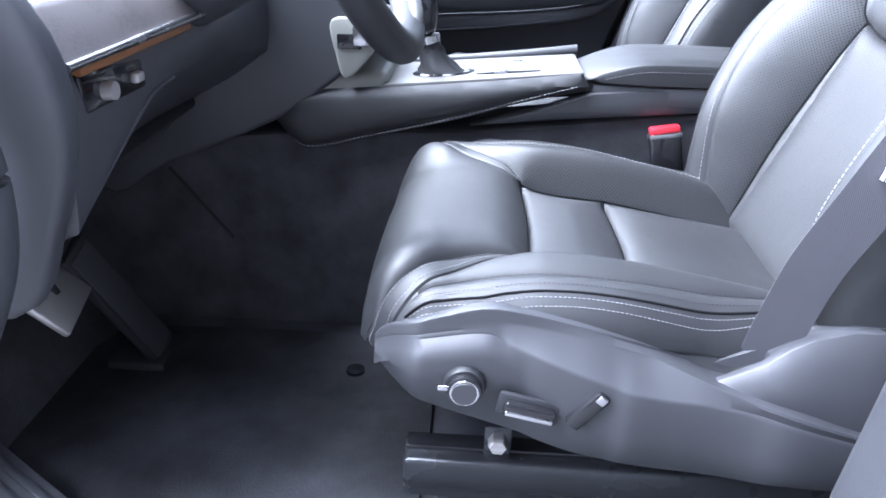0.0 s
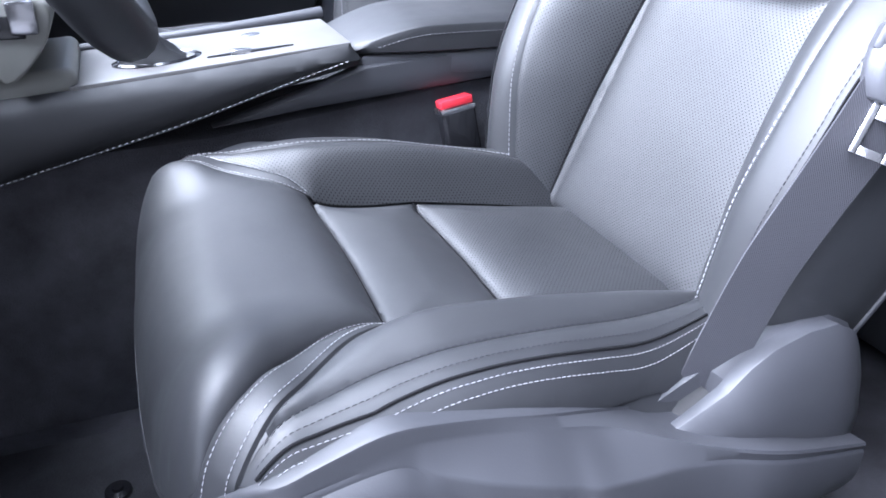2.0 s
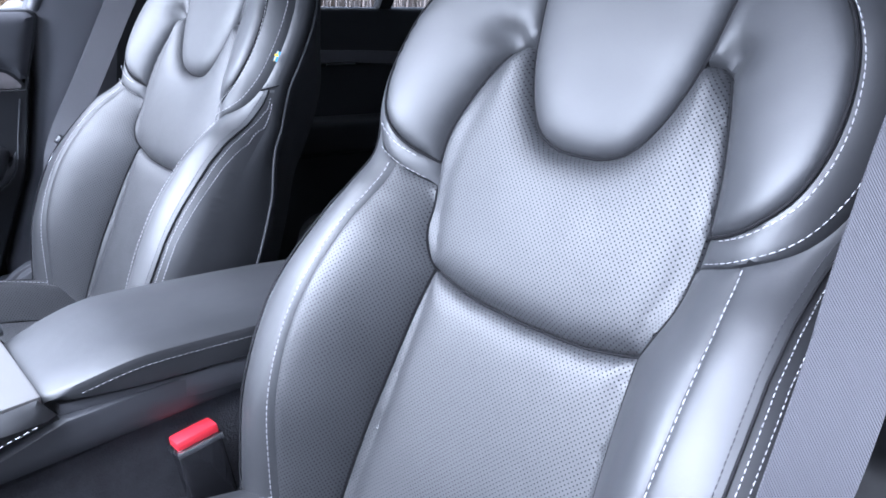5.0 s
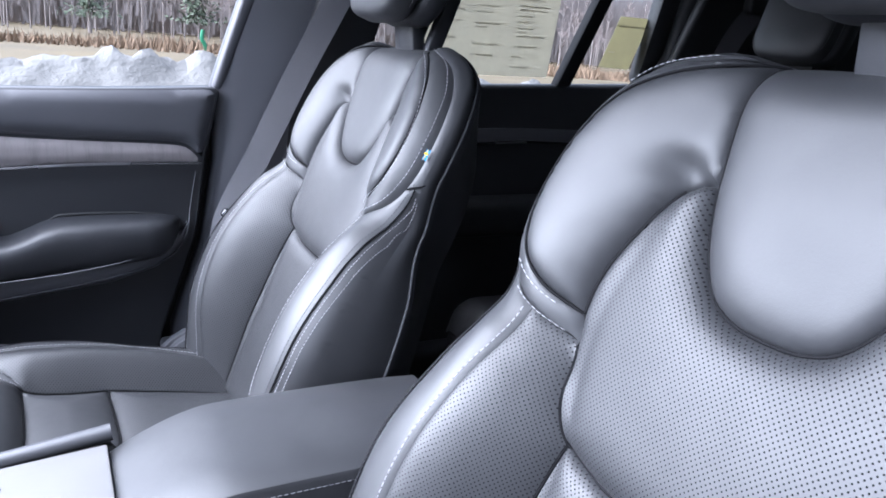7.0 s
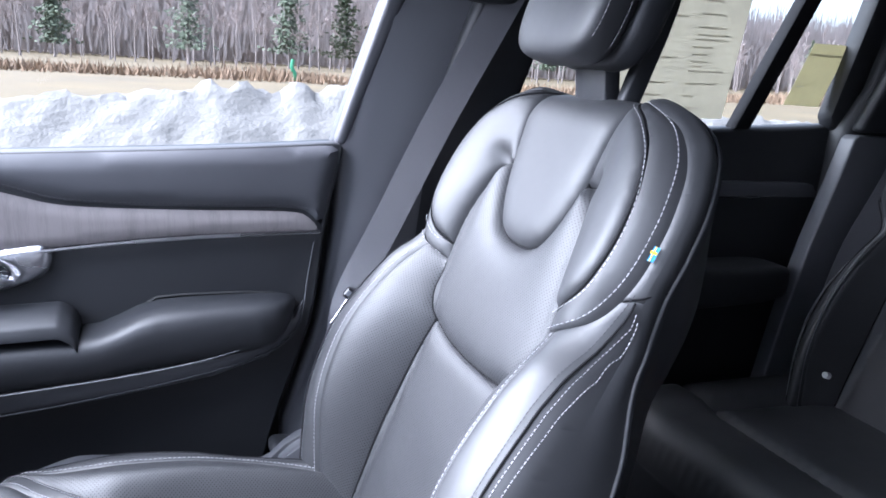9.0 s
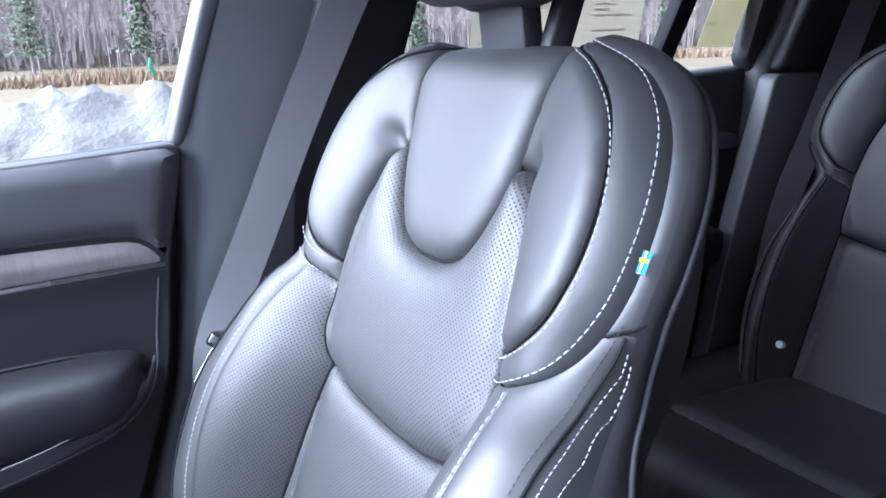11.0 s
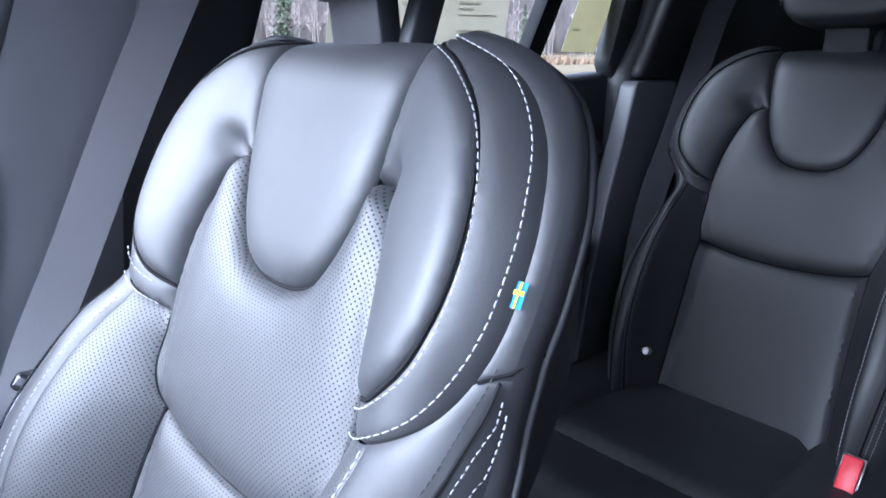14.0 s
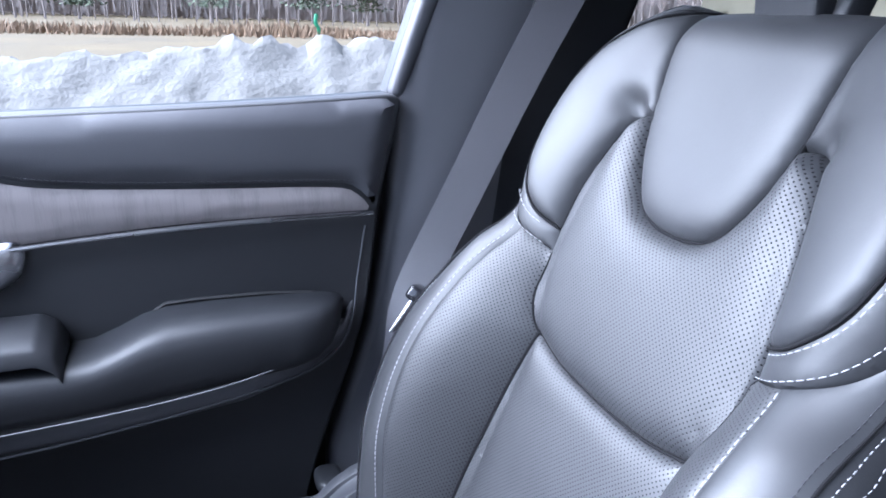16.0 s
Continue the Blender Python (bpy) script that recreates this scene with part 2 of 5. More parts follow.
def box(name, lo, hi, mat, parent=None, label="", bevel=0.004, segs=2, m=None, **tags):
    vs = [Vector((x, y, z)) for x in (lo[0], hi[0]) for y in (lo[1], hi[1]) for z in (lo[2], hi[2])]
    if m is not None:
        vs = [m @ v for v in vs]
    fs = [(0, 1, 3, 2), (4, 6, 7, 5), (0, 4, 5, 1), (2, 3, 7, 6), (0, 2, 6, 4), (1, 5, 7, 3)]
    return put(name, vs, fs, mat, parent, label, bevel=bevel, segs=segs, **tags)


def spline(pts, n=8, closed=False):
    """Smooth curve through points of any dimension."""
    p = np.array(pts, float)
    k = len(p)
    out = []
    for i in range(k if closed else k - 1):
        if closed:
            a, b, c, d = p[(i - 1) % k], p[i], p[(i + 1) % k], p[(i + 2) % k]
        else:
            a, b, c, d = p[max(i - 1, 0)], p[i], p[i + 1], p[min(i + 2, k - 1)]
        for j in range(n):
            t = j / n
            out.append(0.5 * ((2 * b) + (c - a) * t + (2 * a - 5 * b + 4 * c - d) * t * t + (3 * b - a - 3 * c + d) * t ** 3))
    if not closed:
        out.append(p[-1])
    return np.array(out)


def resample(p, step, closed=False):
    p = np.array(p, float)
    q = np.vstack([p, p[:1]]) if closed else p
    d = np.r_[0, np.cumsum(np.linalg.norm(np.diff(q, axis=0), axis=1))]
    n = max(2, int(round(d[-1] / step)) + 1)
    s = np.linspace(0, d[-1], n)
    r = np.stack([np.interp(s, d, q[:, i]) for i in range(q.shape[1])], 1)
    return r[:-1] if closed else r


def dist_to(pts, line, closed=False):
    q = np.vstack([line, line[:1]]) if closed else line
    a, b = q[:-1], q[1:]
    ab = b - a
    best = np.full(len(pts), 1e9)
    for i in range(len(a)):
        ap = pts - a[i]
        t = np.clip((ap @ ab[i]) / max(ab[i] @ ab[i], 1e-12), 0, 1)
        best = np.minimum(best, np.linalg.norm(ap - t[:, None] * ab[i], axis=1))
    return best


def inside(pts, poly):
    x, y = pts[:, 0], pts[:, 1]
    r = np.zeros(len(pts), bool)
    j = len(poly) - 1
    for i in range(len(poly)):
        xi, yi = poly[i]
        xj, yj = poly[j]
        if yi != yj:
            r ^= ((yi > y) != (yj > y)) & (x < (xj - xi) * (y - yi) / (yj - yi) + xi)
        j = i
    return r


def smooth01(t):
    t = np.clip(t, 0, 1)
    return t * t * (3 - 2 * t)


def flat_mesh(outline, step, groove=0.0):
    """Triangles that fill a closed 2D outline: points, faces and each point's distance from the edge."""
    from mathutils.geometry import delaunay_2d_cdt
    edge = resample(outline, step, closed=True)
    lo, hi = edge.min(0), edge.max(0)
    gx, gy = np.meshgrid(np.arange(lo[0], hi[0], step), np.arange(lo[1], hi[1], step * 0.866))
    gx[1::2] += step / 2
    g = np.stack([gx.ravel(), gy.ravel()], 1)
    g = g[inside(g, edge)]
    d = dist_to(g, edge, True)
    g, d = g[d > step * 0.6], d[d > step * 0.6]
    if groove:
        # a close second row along the edge, so that seams fall away steeply
        t = np.roll(edge, -1, axis=0) - np.roll(edge, 1, axis=0)
        t = np.stack([-t[:, 1], t[:, 0]], 1) / (np.linalg.norm(t, axis=1)[:, None] + 1e-9)
        for k in (1, -1):
            r = edge + k * groove * t
            r = r[inside(r, edge)]
            r = r[dist_to(r, edge, True) > groove * .8]
            g = np.vstack([g, r])
    pts = np.vstack([edge, g])
    n = len(edge)
    vs, _, fs, _, _, _ = delaunay_2d_cdt([Vector(p) for p in pts], [], [list(range(n))], 1, 1e-6)
    pts = np.array([tuple(v) for v in vs])
    return pts, [tuple(f) for f in fs], dist_to(pts, edge, True)


def unroll(pts, surface, axis):
    """Place on the surface measured along it from the seat's middle line."""
    out = pts.copy()
    total = np.zeros(len(pts))
    last = None
    for f in np.linspace(0, 1, 13):
        q = pts.copy()
        q[:, axis] *= f
        s = np.array(surface(q, np.zeros(len(q))))
        if last is not None:
            total += np.linalg.norm(s - last, axis=1)
        last = s
    out[:, axis] = total * np.sign(pts[:, axis] + 1e-9)
    return out


def panel(name, outline, surface, mat, parent, puff=0.006, rad=0.012, step=0.006, crease=0.0025, label="", axis=None):
    """One padded piece of cover: an outline on a base surface, swollen between its seams."""
    pts, fs, d = flat_mesh(outline, step, .0022 if step < .008 else .0)
    h = puff * (1 - np.exp(-d / rad)) - .55 * crease * np.exp(-d / 0.004) - (.0042 if crease > .0016 else .0010) * np.exp(-d / 0.0014)
    return put(name, surface(pts, h), fs, mat, parent, label, uv=[tuple(p) for p in (pts if mat is not PERF else unroll(pts, surface, 0 if axis is None else axis))], fix=False)


def stitches(name, line, surface, mat, parent, lift=0.001, length=0.0042, gap=0.0019, thick=0.00075, label=""):
    """A row of single stitches along a line on a surface."""
    p = np.array(line, float) if len(line) > 500 else resample(line, 0.001)
    q = np.array(surface(p, np.full(len(p), lift)))
    d = np.r_[0, np.cumsum(np.linalg.norm(np.diff(q, axis=0), axis=1))]
    nrm = np.array(surface(p, np.full(len(p), lift + 0.01))) - q
    vs, fs = [], []
    s = gap
    while s + length < d[-1]:
        a = np.array([np.interp(s, d, q[:, i]) for i in range(3)])
        b = np.array([np.interp(s + length, d, q[:, i]) for i in range(3)])
        n = np.array([np.interp(s, d, nrm[:, i]) for i in range(3)])
        n /= np.linalg.norm(n) + 1e-9
        t = (b - a) / (np.linalg.norm(b - a) + 1e-9)
        c = np.cross(n, t) * thick * 0.5
        k = len(vs)
        m1, m2 = a + t * length * 0.25, a + t * length * 0.75
        for e, w in ((a - n * thick * 0.5, 0.6), (m1, 1), (m2, 1), (b - n * thick * 0.5, 0.6)):
            vs += [e - c * w - n * thick * 0.5, e - c * w * 0.6 + n * thick * 0.45, e + c * w * 0.6 + n * thick * 0.45, e + c * w - n * thick * 0.5]
        for j in range(3):
            o = k + 4 * j
            fs += [(o, o + 1, o + 5, o + 4), (o + 1, o + 2, o + 6, o + 5), (o + 2, o + 3, o + 7, o + 6)]
        fs += [(k, k + 3, k + 2, k + 1), (k + 12, k + 13, k + 14, k + 15)]
        s += length + gap
    return put(name, vs, fs, mat, parent, label, smooth=False, fix=False)


def loft(name, rings, mat, parent=None, label="", caps=True, closed=True, **kw):
    n = len(rings[0])
    vs = [v for r in rings for v in r]
    fs = []
    for i in range(len(rings) - 1):
        for j in range(n if closed else n - 1):
            k = (j + 1) % n
            fs.append((i * n + j, i * n + k, (i + 1) * n + k, (i + 1) * n + j))
    if caps:
        fs += [tuple(range(n)), tuple(range((len(rings) - 1) * n, len(rings) * n))]
    return put(name, vs, fs, mat, parent, label, **kw)


def tube(name, line, radius, mat, parent=None, label="", n=10, caps=True, flat=1.0, **kw):
    p = np.array(line, float)
    rad = np.full(len(p), radius) if np.isscalar(radius) else np.array(radius)
    t = np.gradient(p, axis=0)
    ref = np.array([0, 0, 1.0]) if abs(t[0][2]) < 0.9 * np.linalg.norm(t[0]) else np.array([1.0, 0, 0])
    rings = []
    for i in range(len(p)):
        a = t[i] / (np.linalg.norm(t[i]) + 1e-9)
        b = np.cross(a, ref)
        b /= np.linalg.norm(b) + 1e-9
        c = np.cross(a, b)
        rings.append([p[i] + rad[i] * (math.cos(x) * b + flat * math.sin(x) * c) for x in np.linspace(0, 2 * math.pi, n, endpoint=False)])
    return loft(name, rings, mat, parent, label, caps, **kw)


def seam(line, surface, parent, lift, radius):
    """A dark tube sunk in a seam, standing in for the shade of its crease."""
    p = resample(line, .004)
    return tube("seam_shade", surface(p, np.full(len(p), lift)), radius, SEAM, parent, n=6, fix=False)


def slab(name, outline, lift, thick, mat, parent=None, label="", bevel=0.004, segs=2, step=None, **kw):
    """A board with a 2D outline: lift(a, b, depth) gives its place."""
    o = [tuple(p) for p in outline]
    n = len(o)
    vs = [lift(a, b, 0.0) for a, b in o] + [lift(a, b, thick) for a, b in o]
    fs = [tuple(range(n)), tuple(range(2 * n - 1, n - 1, -1))] + [(i, (i + 1) % n, n + (i + 1) % n, n + i) for i in range(n)]
    return put(name, vs, fs, mat, parent, label, bevel=bevel, segs=segs, **kw)


def ribbon(name, line, side, width, thick, mat, parent=None, label="", **kw):
    """A strap along a line; side: the direction of its width at each point."""
    p, s = np.array(line, float), np.array(side, float)
    if s.ndim == 1:
        s = np.tile(s, (len(p), 1))
    t = np.gradient(p, axis=0)
    w = np.full(len(p), width) if np.isscalar(width) else np.array(width)
    rings = []
    for i in range(len(p)):
        a = t[i] / np.linalg.norm(t[i])
        b = s[i] - a * (s[i] @ a)
        b /= np.linalg.norm(b)
        c = np.cross(a, b) * thick / 2
        h = b * w[i] / 2
        rings.append([p[i] - h - c, p[i] - h * 0.4 - c, p[i] + h * 0.4 - c, p[i] + h - c, p[i] + h + c, p[i] + h * 0.4 + c, p[i] - h * 0.4 + c, p[i] - h + c])
    run = np.r_[0, np.cumsum(np.linalg.norm(np.diff(p, axis=0), axis=1))]
    uv = [(a * w[i], run[i]) for i in range(len(p)) for a in (0, .3, .7, 1, 1, .7, .3, 0)]
    return loft(name, rings, mat, parent, label, uv=uv, **kw)


def rounded_block(name, centre, size, mat, parent=None, label="", power=4.0, axes=None, n=20, taper=None, **kw):
    """A cushion-like block: a superellipsoid."""
    vs, fs = [], []
    m = n * 2
    ax = np.eye(3) if axes is None else np.array(axes, float)
    for i in range(n + 1):
        ph = -math.pi / 2 + math.pi * i / n
        for j in range(m):
            th = 2 * math.pi * j / m
            f = lambda c: math.copysign(abs(c) ** (2 / power), c)
            q = np.array([f(math.cos(ph)) * f(math.cos(th)), f(math.cos(ph)) * f(math.sin(th)), f(math.sin(ph))]) * np.array(size) / 2
            if taper:
                q = taper(q)
            vs.append(np.array(centre) + q @ ax)
    for i in range(n):
        for j in range(m):
            k = (j + 1) % m
            fs.append((i * m + j, i * m + k, (i + 1) * m + k, (i + 1) * m + j))
    ob = put(name, vs, fs, mat, parent, label, fix=False, **kw)
    bm = bmesh.new()
    bm.from_mesh(ob.data)
    bmesh.ops.remove_doubles(bm, verts=bm.verts, dist=1e-5)
    bmesh.ops.recalc_face_normals(bm, faces=bm.faces)
    bm.to_mesh(ob.data)
    bm.free()
    return ob


# ---- seats ----
LEAN_BACK = radians(20.3)
SIDE = spline([(.236, -.06), (.248, .0), (.262, .1), (.267, .2), (.252, .3), (.233, .38), (.237, .43), (.239, .48), (.230, .535), (.202, .585), (.15, .613), (.08, .622), (0, .624)], 6)
OUTLINE = np.vstack([SIDE, SIDE[-2::-1] * [-1, 1]])
ARC_UP = (math.sin(LEAN_BACK), math.cos(LEAN_BACK))


def back_height(p):
    u, v = np.abs(p[:, 0]), p[:, 1]
    d = dist_to(p, OUTLINE)
    d[~inside(p, OUTLINE)] = 0
    a = curve(v, [-.08, 0, .14, .28, .36, .5, .64], [.132, .130, .122, .117, .132, .113, .108])
    b = curve(v, [-.08, -.03, .05, .12, .22, .30, .38, .45, .55, .64], [.045, .06, .082, .095, .092, .072, .045, .034, .022, .008])
    # the bolsters are round, the wings above them rise and then run flat to their seam
    w = np.sin(np.pi / 2 * np.clip((u - a + .004) / .088, 0, 1))
    rise = .35 * np.clip((u - a + .004) / .086, 0, 1) + .65 * np.sin(np.pi / 2 * np.clip((u - a + .004) / .066, 0, 1))
    w = b * (w + smooth01((v - .37) / .07) * (rise - w))
    r = 0.054
    round_edge = r - np.sqrt(np.maximum(r * r - (r - np.minimum(d, r)) ** 2, 0))
    # above the bolsters the edge turns away sharply at the wing seam
    q = np.stack([u, v], 1)
    out = dist_to(q, WING_OUT)
    out[inside(q, np.vstack([WING_OUT, [(.0, .64), (.0, .2), (.139, .2)]]))] = 0
    sharp_edge = .048 * (np.minimum(out, .055) / .046) ** 1.05
    k = smooth01((v - .335) / .11) * smooth01((u - .085) / .04)
    dimple = .011 * np.exp(-(((u - .110) / .015) ** 2 + ((v - .519) / .013) ** 2))
    return w - round_edge * (1 - k) - sharp_edge * k - dimple


def fuller(p, sign):
    """The driver's seat is fuller at the shoulder towards the console."""
    p = np.array(p, float)
    return smooth01((p[:, 1] - .33) / .09) * smooth01((p[:, 0] - .09) / .09) * (sign > 0)


def back_place(origin, sign):
    s, c = ARC_UP

    def surface(p, h):
        p = np.array(p, float)
        k = fuller(p, sign)
        w = back_height(p) + h + .010 * k
        slim = .045 * (origin[0] > 1) * np.sign(p[:, 0]) * smooth01((np.abs(p[:, 0]) - .14) / .1) * smooth01((.44 - p[:, 1]) / .1)
        return np.stack([origin[0] + s * p[:, 1] - c * w, origin[1] + sign * (p[:, 0] - slim) + .017 * k, origin[2] + c * p[:, 1] + s * w], 1)
    return surface


BIB_SIDE = spline([(0, .423), (.024, .425), (.047, .435), (.064, .457), (.077, .487), (.084, .513)], 6)
BIB_UP = spline([(.084, .513), (.090, .55), (.094, .585), (.095, .6195)], 6)
LUMBAR_TOP = spline([(.084, .513), (.098, .514), (.110, .504)], 4)
LUMBAR_SIDE = spline([(.110, .504), (.121, .475), (.133, .43), (.139, .385)], 6)
LUMBAR_MID = spline([(.139, .385), (.139, .362)], 2)
LUMBAR_LOW = spline([(.139, .362), (.135, .325), (.124, .297), (.116, .284)], 6)
LUMBAR_BASE = spline([(.116, .284), (.065, .273), (0, .270)], 6)
WING_OUT = spline([(.139, .385), (.167, .394), (.191, .416), (.203, .446), (.205, .485), (.197, .526), (.178, .562), (.146, .590), (.114, .606), (.095, .6195)], 6)
BAND_OUT = spline([(.139, .362), (.176, .371), (.206, .391), (.224, .425), (.231, .462), (.228, .510), (.213, .555), (.184, .588), (.143, .6055), (.095, .6195)], 6)
CENTRE_SIDE = spline([(.116, .284), (.122, .2), (.129, .1), (.136, -.03)], 6)
STITCH_SIDE = spline([(.176, .371), (.186, .30), (.191, .19), (.182, .09), (.166, -.03)], 8)
TOP_EDGE = spline([(.095, .6195), (.06, .6225), (0, .6235)], 4)
SPLIT = int(np.argmax(SIDE[:, 1] > .428))
DEPTH = -0.036  # how far behind the datum the cover meets the shell


def mirror_loop(half):
    """A closed outline from the half with u > 0, which runs from u = 0 to u = 0."""
    h = np.array(half)
    return np.vstack([h, (h * [-1, 1])[::-1][1:-1]])


def chain(*lines):
    out = []
    for l in lines:
        for p in l:
            if not out or np.linalg.norm(np.array(out[-1]) - np.array(p)) > 1e-6:
                out.append(tuple(p))
    return np.array(out)


REAR_LOW = spline([(.139, .362), (.135, .322), (.127, .286)], 6)
REAR_BASE = spline([(.127, .286), (.065, .275), (0, .272)], 6)
REAR_SIDE = spline([(.127, .286), (.128, .2), (.131, .1), (.136, -.03)], 6)


def backrest(seat, origin, sign, perf=True, step=0.006, flag=False, fat=1.0, rear=False):
    S = back_place(origin, sign)
    low, base, centre = (REAR_LOW, REAR_BASE, REAR_SIDE) if rear else (LUMBAR_LOW, LUMBAR_BASE, CENTRE_SIDE)
    soft = PERF if perf else LEATHER
    panel("shoulder_pad", mirror_loop(chain(BIB_SIDE, BIB_UP, TOP_EDGE)), S, LEATHER, seat, 0.011 * fat, 0.013, step, 0.004)
    panel("lumbar_panel", mirror_loop(chain(base[::-1], low[::-1], LUMBAR_MID[::-1], LUMBAR_SIDE[::-1], LUMBAR_TOP[::-1], BIB_SIDE[::-1])), S, soft, seat, 0.016 * fat, 0.014, step, 0.005)
    panel("centre_panel", mirror_loop(chain([(0, -.03)], centre[::-1], base)), S, soft, seat, 0.010, 0.011, step, 0.004)
    pts, fs, d = flat_mesh(OUTLINE[2:-2], .014)
    put("backrest_foam", S(pts, np.where(d > .004, -.0105, -.003)), fs, LEATHER, seat, fix=False)
    for k in (1, -1):
        flip = lambda l: np.array(l) * [k, 1]
        panel("shoulder_wing", flip(chain(WING_OUT, BIB_UP[::-1], LUMBAR_TOP, LUMBAR_SIDE)), S, LEATHER, seat, *((0.008 * fat, 0.009) if k == sign else (0.008 * fat, 0.007)), step, 0.004)
        panel("wing_band", flip(chain(BAND_OUT, WING_OUT[::-1], LUMBAR_MID)), S, LEATHER, seat, 0.003, 0.005, step, 0.0018)
        panel("side_bolster", flip(chain(centre, STITCH_SIDE[::-1], BAND_OUT[:7][::-1], low)), S, soft if k > 0 or sign < 0 else LEATHER, seat, 0.0035, 0.014, step, 0.0012)
        panel("bolster_edge", flip(chain(STITCH_SIDE, SIDE[2:SPLIT + 1], BAND_OUT[6:19][::-1])), S, LEATHER, seat, 0.0025, 0.010, step, 0.001)
        stitches("seam_stitching", flip(STITCH_SIDE + [0.0035, 0]), S, THREAD, seat, 0.0035)
        # the cover runs on round the edge of the band
        panel("band_rim", flip(chain(BAND_OUT[18:], [p for p in SIDE[SPLIT:] if p[0] > .097][::-1])), S, LEATHER, seat, 0.002, 0.01, step, 0.001)
        stitches("seam_stitching", flip(WING_OUT[2:12 if k == sign else -4] + [0.006, -0.003]), S, THREAD, seat, 0.0058)
        for part in ((slice(2, 11), slice(-15, -4))[:1 + (sign > 0)] if k == sign else (slice(2, -4),)):
            stitches("seam_stitching", flip(BAND_OUT[part] - [0.004, -0.002]), S, THREAD, seat, 0.0055)
    for k in (1, -1):
        for l in (BIB_SIDE, BIB_UP, LUMBAR_SIDE, low, base, centre):
            seam(l * [k, 1], S, seat, -.0035, .0015)
        seam(WING_OUT * [k, 1], S, seat, -.001, .0013)
    # side and shell follow the outline backwards
    rim = resample(OUTLINE, 0.012)
    w0 = back_height(rim)
    high = smooth01((rim[:, 1] - .28) / .14)
    deep = np.minimum(DEPTH, w0 - .010) * (1 - high) + (w0 - .020) * high
    s, c = ARC_UP

    def at(p, w, shrink=0.0):
        q = p * (1 - shrink)
        k = fuller(q, sign)
        q = q - np.stack([.045 * (origin[0] > 1) * np.sign(q[:, 0]) * smooth01((np.abs(q[:, 0]) - .14) / .1) * smooth01((.44 - q[:, 1]) / .1), 0 * k], 1)
        return [(origin[0] + s * b - c * (ww + .010 * f), origin[1] + sign * a + .017 * f, origin[2] + c * b + s * (ww + .010 * f)) for (a, b), ww, f in zip(q, np.broadcast_to(w, len(q)), k)]
    rows = []
    for f in np.linspace(0, 1, 7):
        w = w0 * (1 - f) + deep * f
        rows.append(at(rim + (rim - [0, .3]) * 0.012 * math.sin(math.pi * f), w))
    loft("side_cover", rows, LEATHER, seat, caps=False, closed=False)
    shell = [at(rim, deep, 0.004), at(rim, deep - .003, -0.001), at(rim, deep - .008, 0.0), at(rim, deep - .020, 0.035), at(rim, np.minimum(deep - .03, DEPTH - .044), 0.10), at(rim, DEPTH - .060, 0.14)]
    loft("back_shell", shell, SOFTTOUCH, seat, "moulded charcoal plastic seat back shell", closed=False, caps=False)
    # rounded lip of the shell along the cover
    tube("shell_lip", at(rim, deep - .002, -.001), .0026, SOFTTOUCH, seat, "raised edge of the seat back shell", n=10, fix=False)
    # welt where the flank's upper and lower covers meet
    for k in (1, -1):
        run = np.array([(np.interp(v, SIDE[:, 1], SIDE[:, 0]) * k - k * f, v) for v, f in ((.424, .011), (.429, .006), (.433, .001))])
        line = [tuple(p) for p in S(run, np.full(3, .0008))]
        edge = np.array([[np.interp(.436, SIDE[:, 1], SIDE[:, 0]) * k, .436]])
        w_edge = back_height(edge)[0]
        line += [at(edge + [[.001 * k, .010 * f]], w_edge - .020 * f)[0] for f in (.3, .95)]
        tube("flank_welt", spline(line, 4), .0010, SEAM, seat, n=8, fix=False)
    o = at(rim, DEPTH - .060, 0.14)
    put("back_panel", o, [tuple(range(len(o)))], SOFTTOUCH, seat)

    for side in (0, 1):
        # three close rows of stitching down each flank, bending to the shell at the top
        for off, m in ((.0, DARKTHREAD), (.0055, RUBBER), (.010, THREAD), (.0155, THREAD)):
            v = np.linspace(-.02, .435, 60)
            u = np.interp(v, SIDE[:, 1], SIDE[:, 0]) - (1 if side else .72) * np.interp(v, [-.02, .2, .31, .37, .41, .435], [.040, .038, .028, .017, .010, .006]) + off * np.interp(v, [0, .36, .435], [1, 1, .3])
            v = v - np.interp(v, [.3, .435], [0, off * 1.4])
            row = np.stack([u * (1 if side == 0 else -1), v], 1)
            if m is RUBBER:
                seam(row, S, seat, .0045, .0012)
            else:
                stitches("flank_stitching", row, S, m, seat, 0.0045, .0031, .0017)
    if flag:
        fu = lambda a, c: (.2325 + a * .0038, .466 + c * .0142)
        grid = lambda lo, hi, n: np.array([fu(lo[0] + (hi[0] - lo[0]) * a, lo[1] + (hi[1] - lo[1]) * c) for a in np.linspace(0, 1, n) for c in np.linspace(0, 1, n)])
        quads = lambda n: [(i * n + j, i * n + j + 1, i * n + j + n + 1, i * n + j + n) for i in range(n - 1) for j in range(n - 1)]
        tag = put("flag_tag", S(grid((0, 0), (1, 1), 9), np.full(81, .0065)), quads(9), FLAGBLUE, seat, "small blue cloth flag tag with a yellow cross")
        for lo, hi in (((.36, 0), (.56, 1)), ((0, .50), (1, .68))):
            put("cross_bar", S(grid(lo, hi, 7), np.full(49, .0075)), quads(7), FLAGYELLOW, tag)
    return S


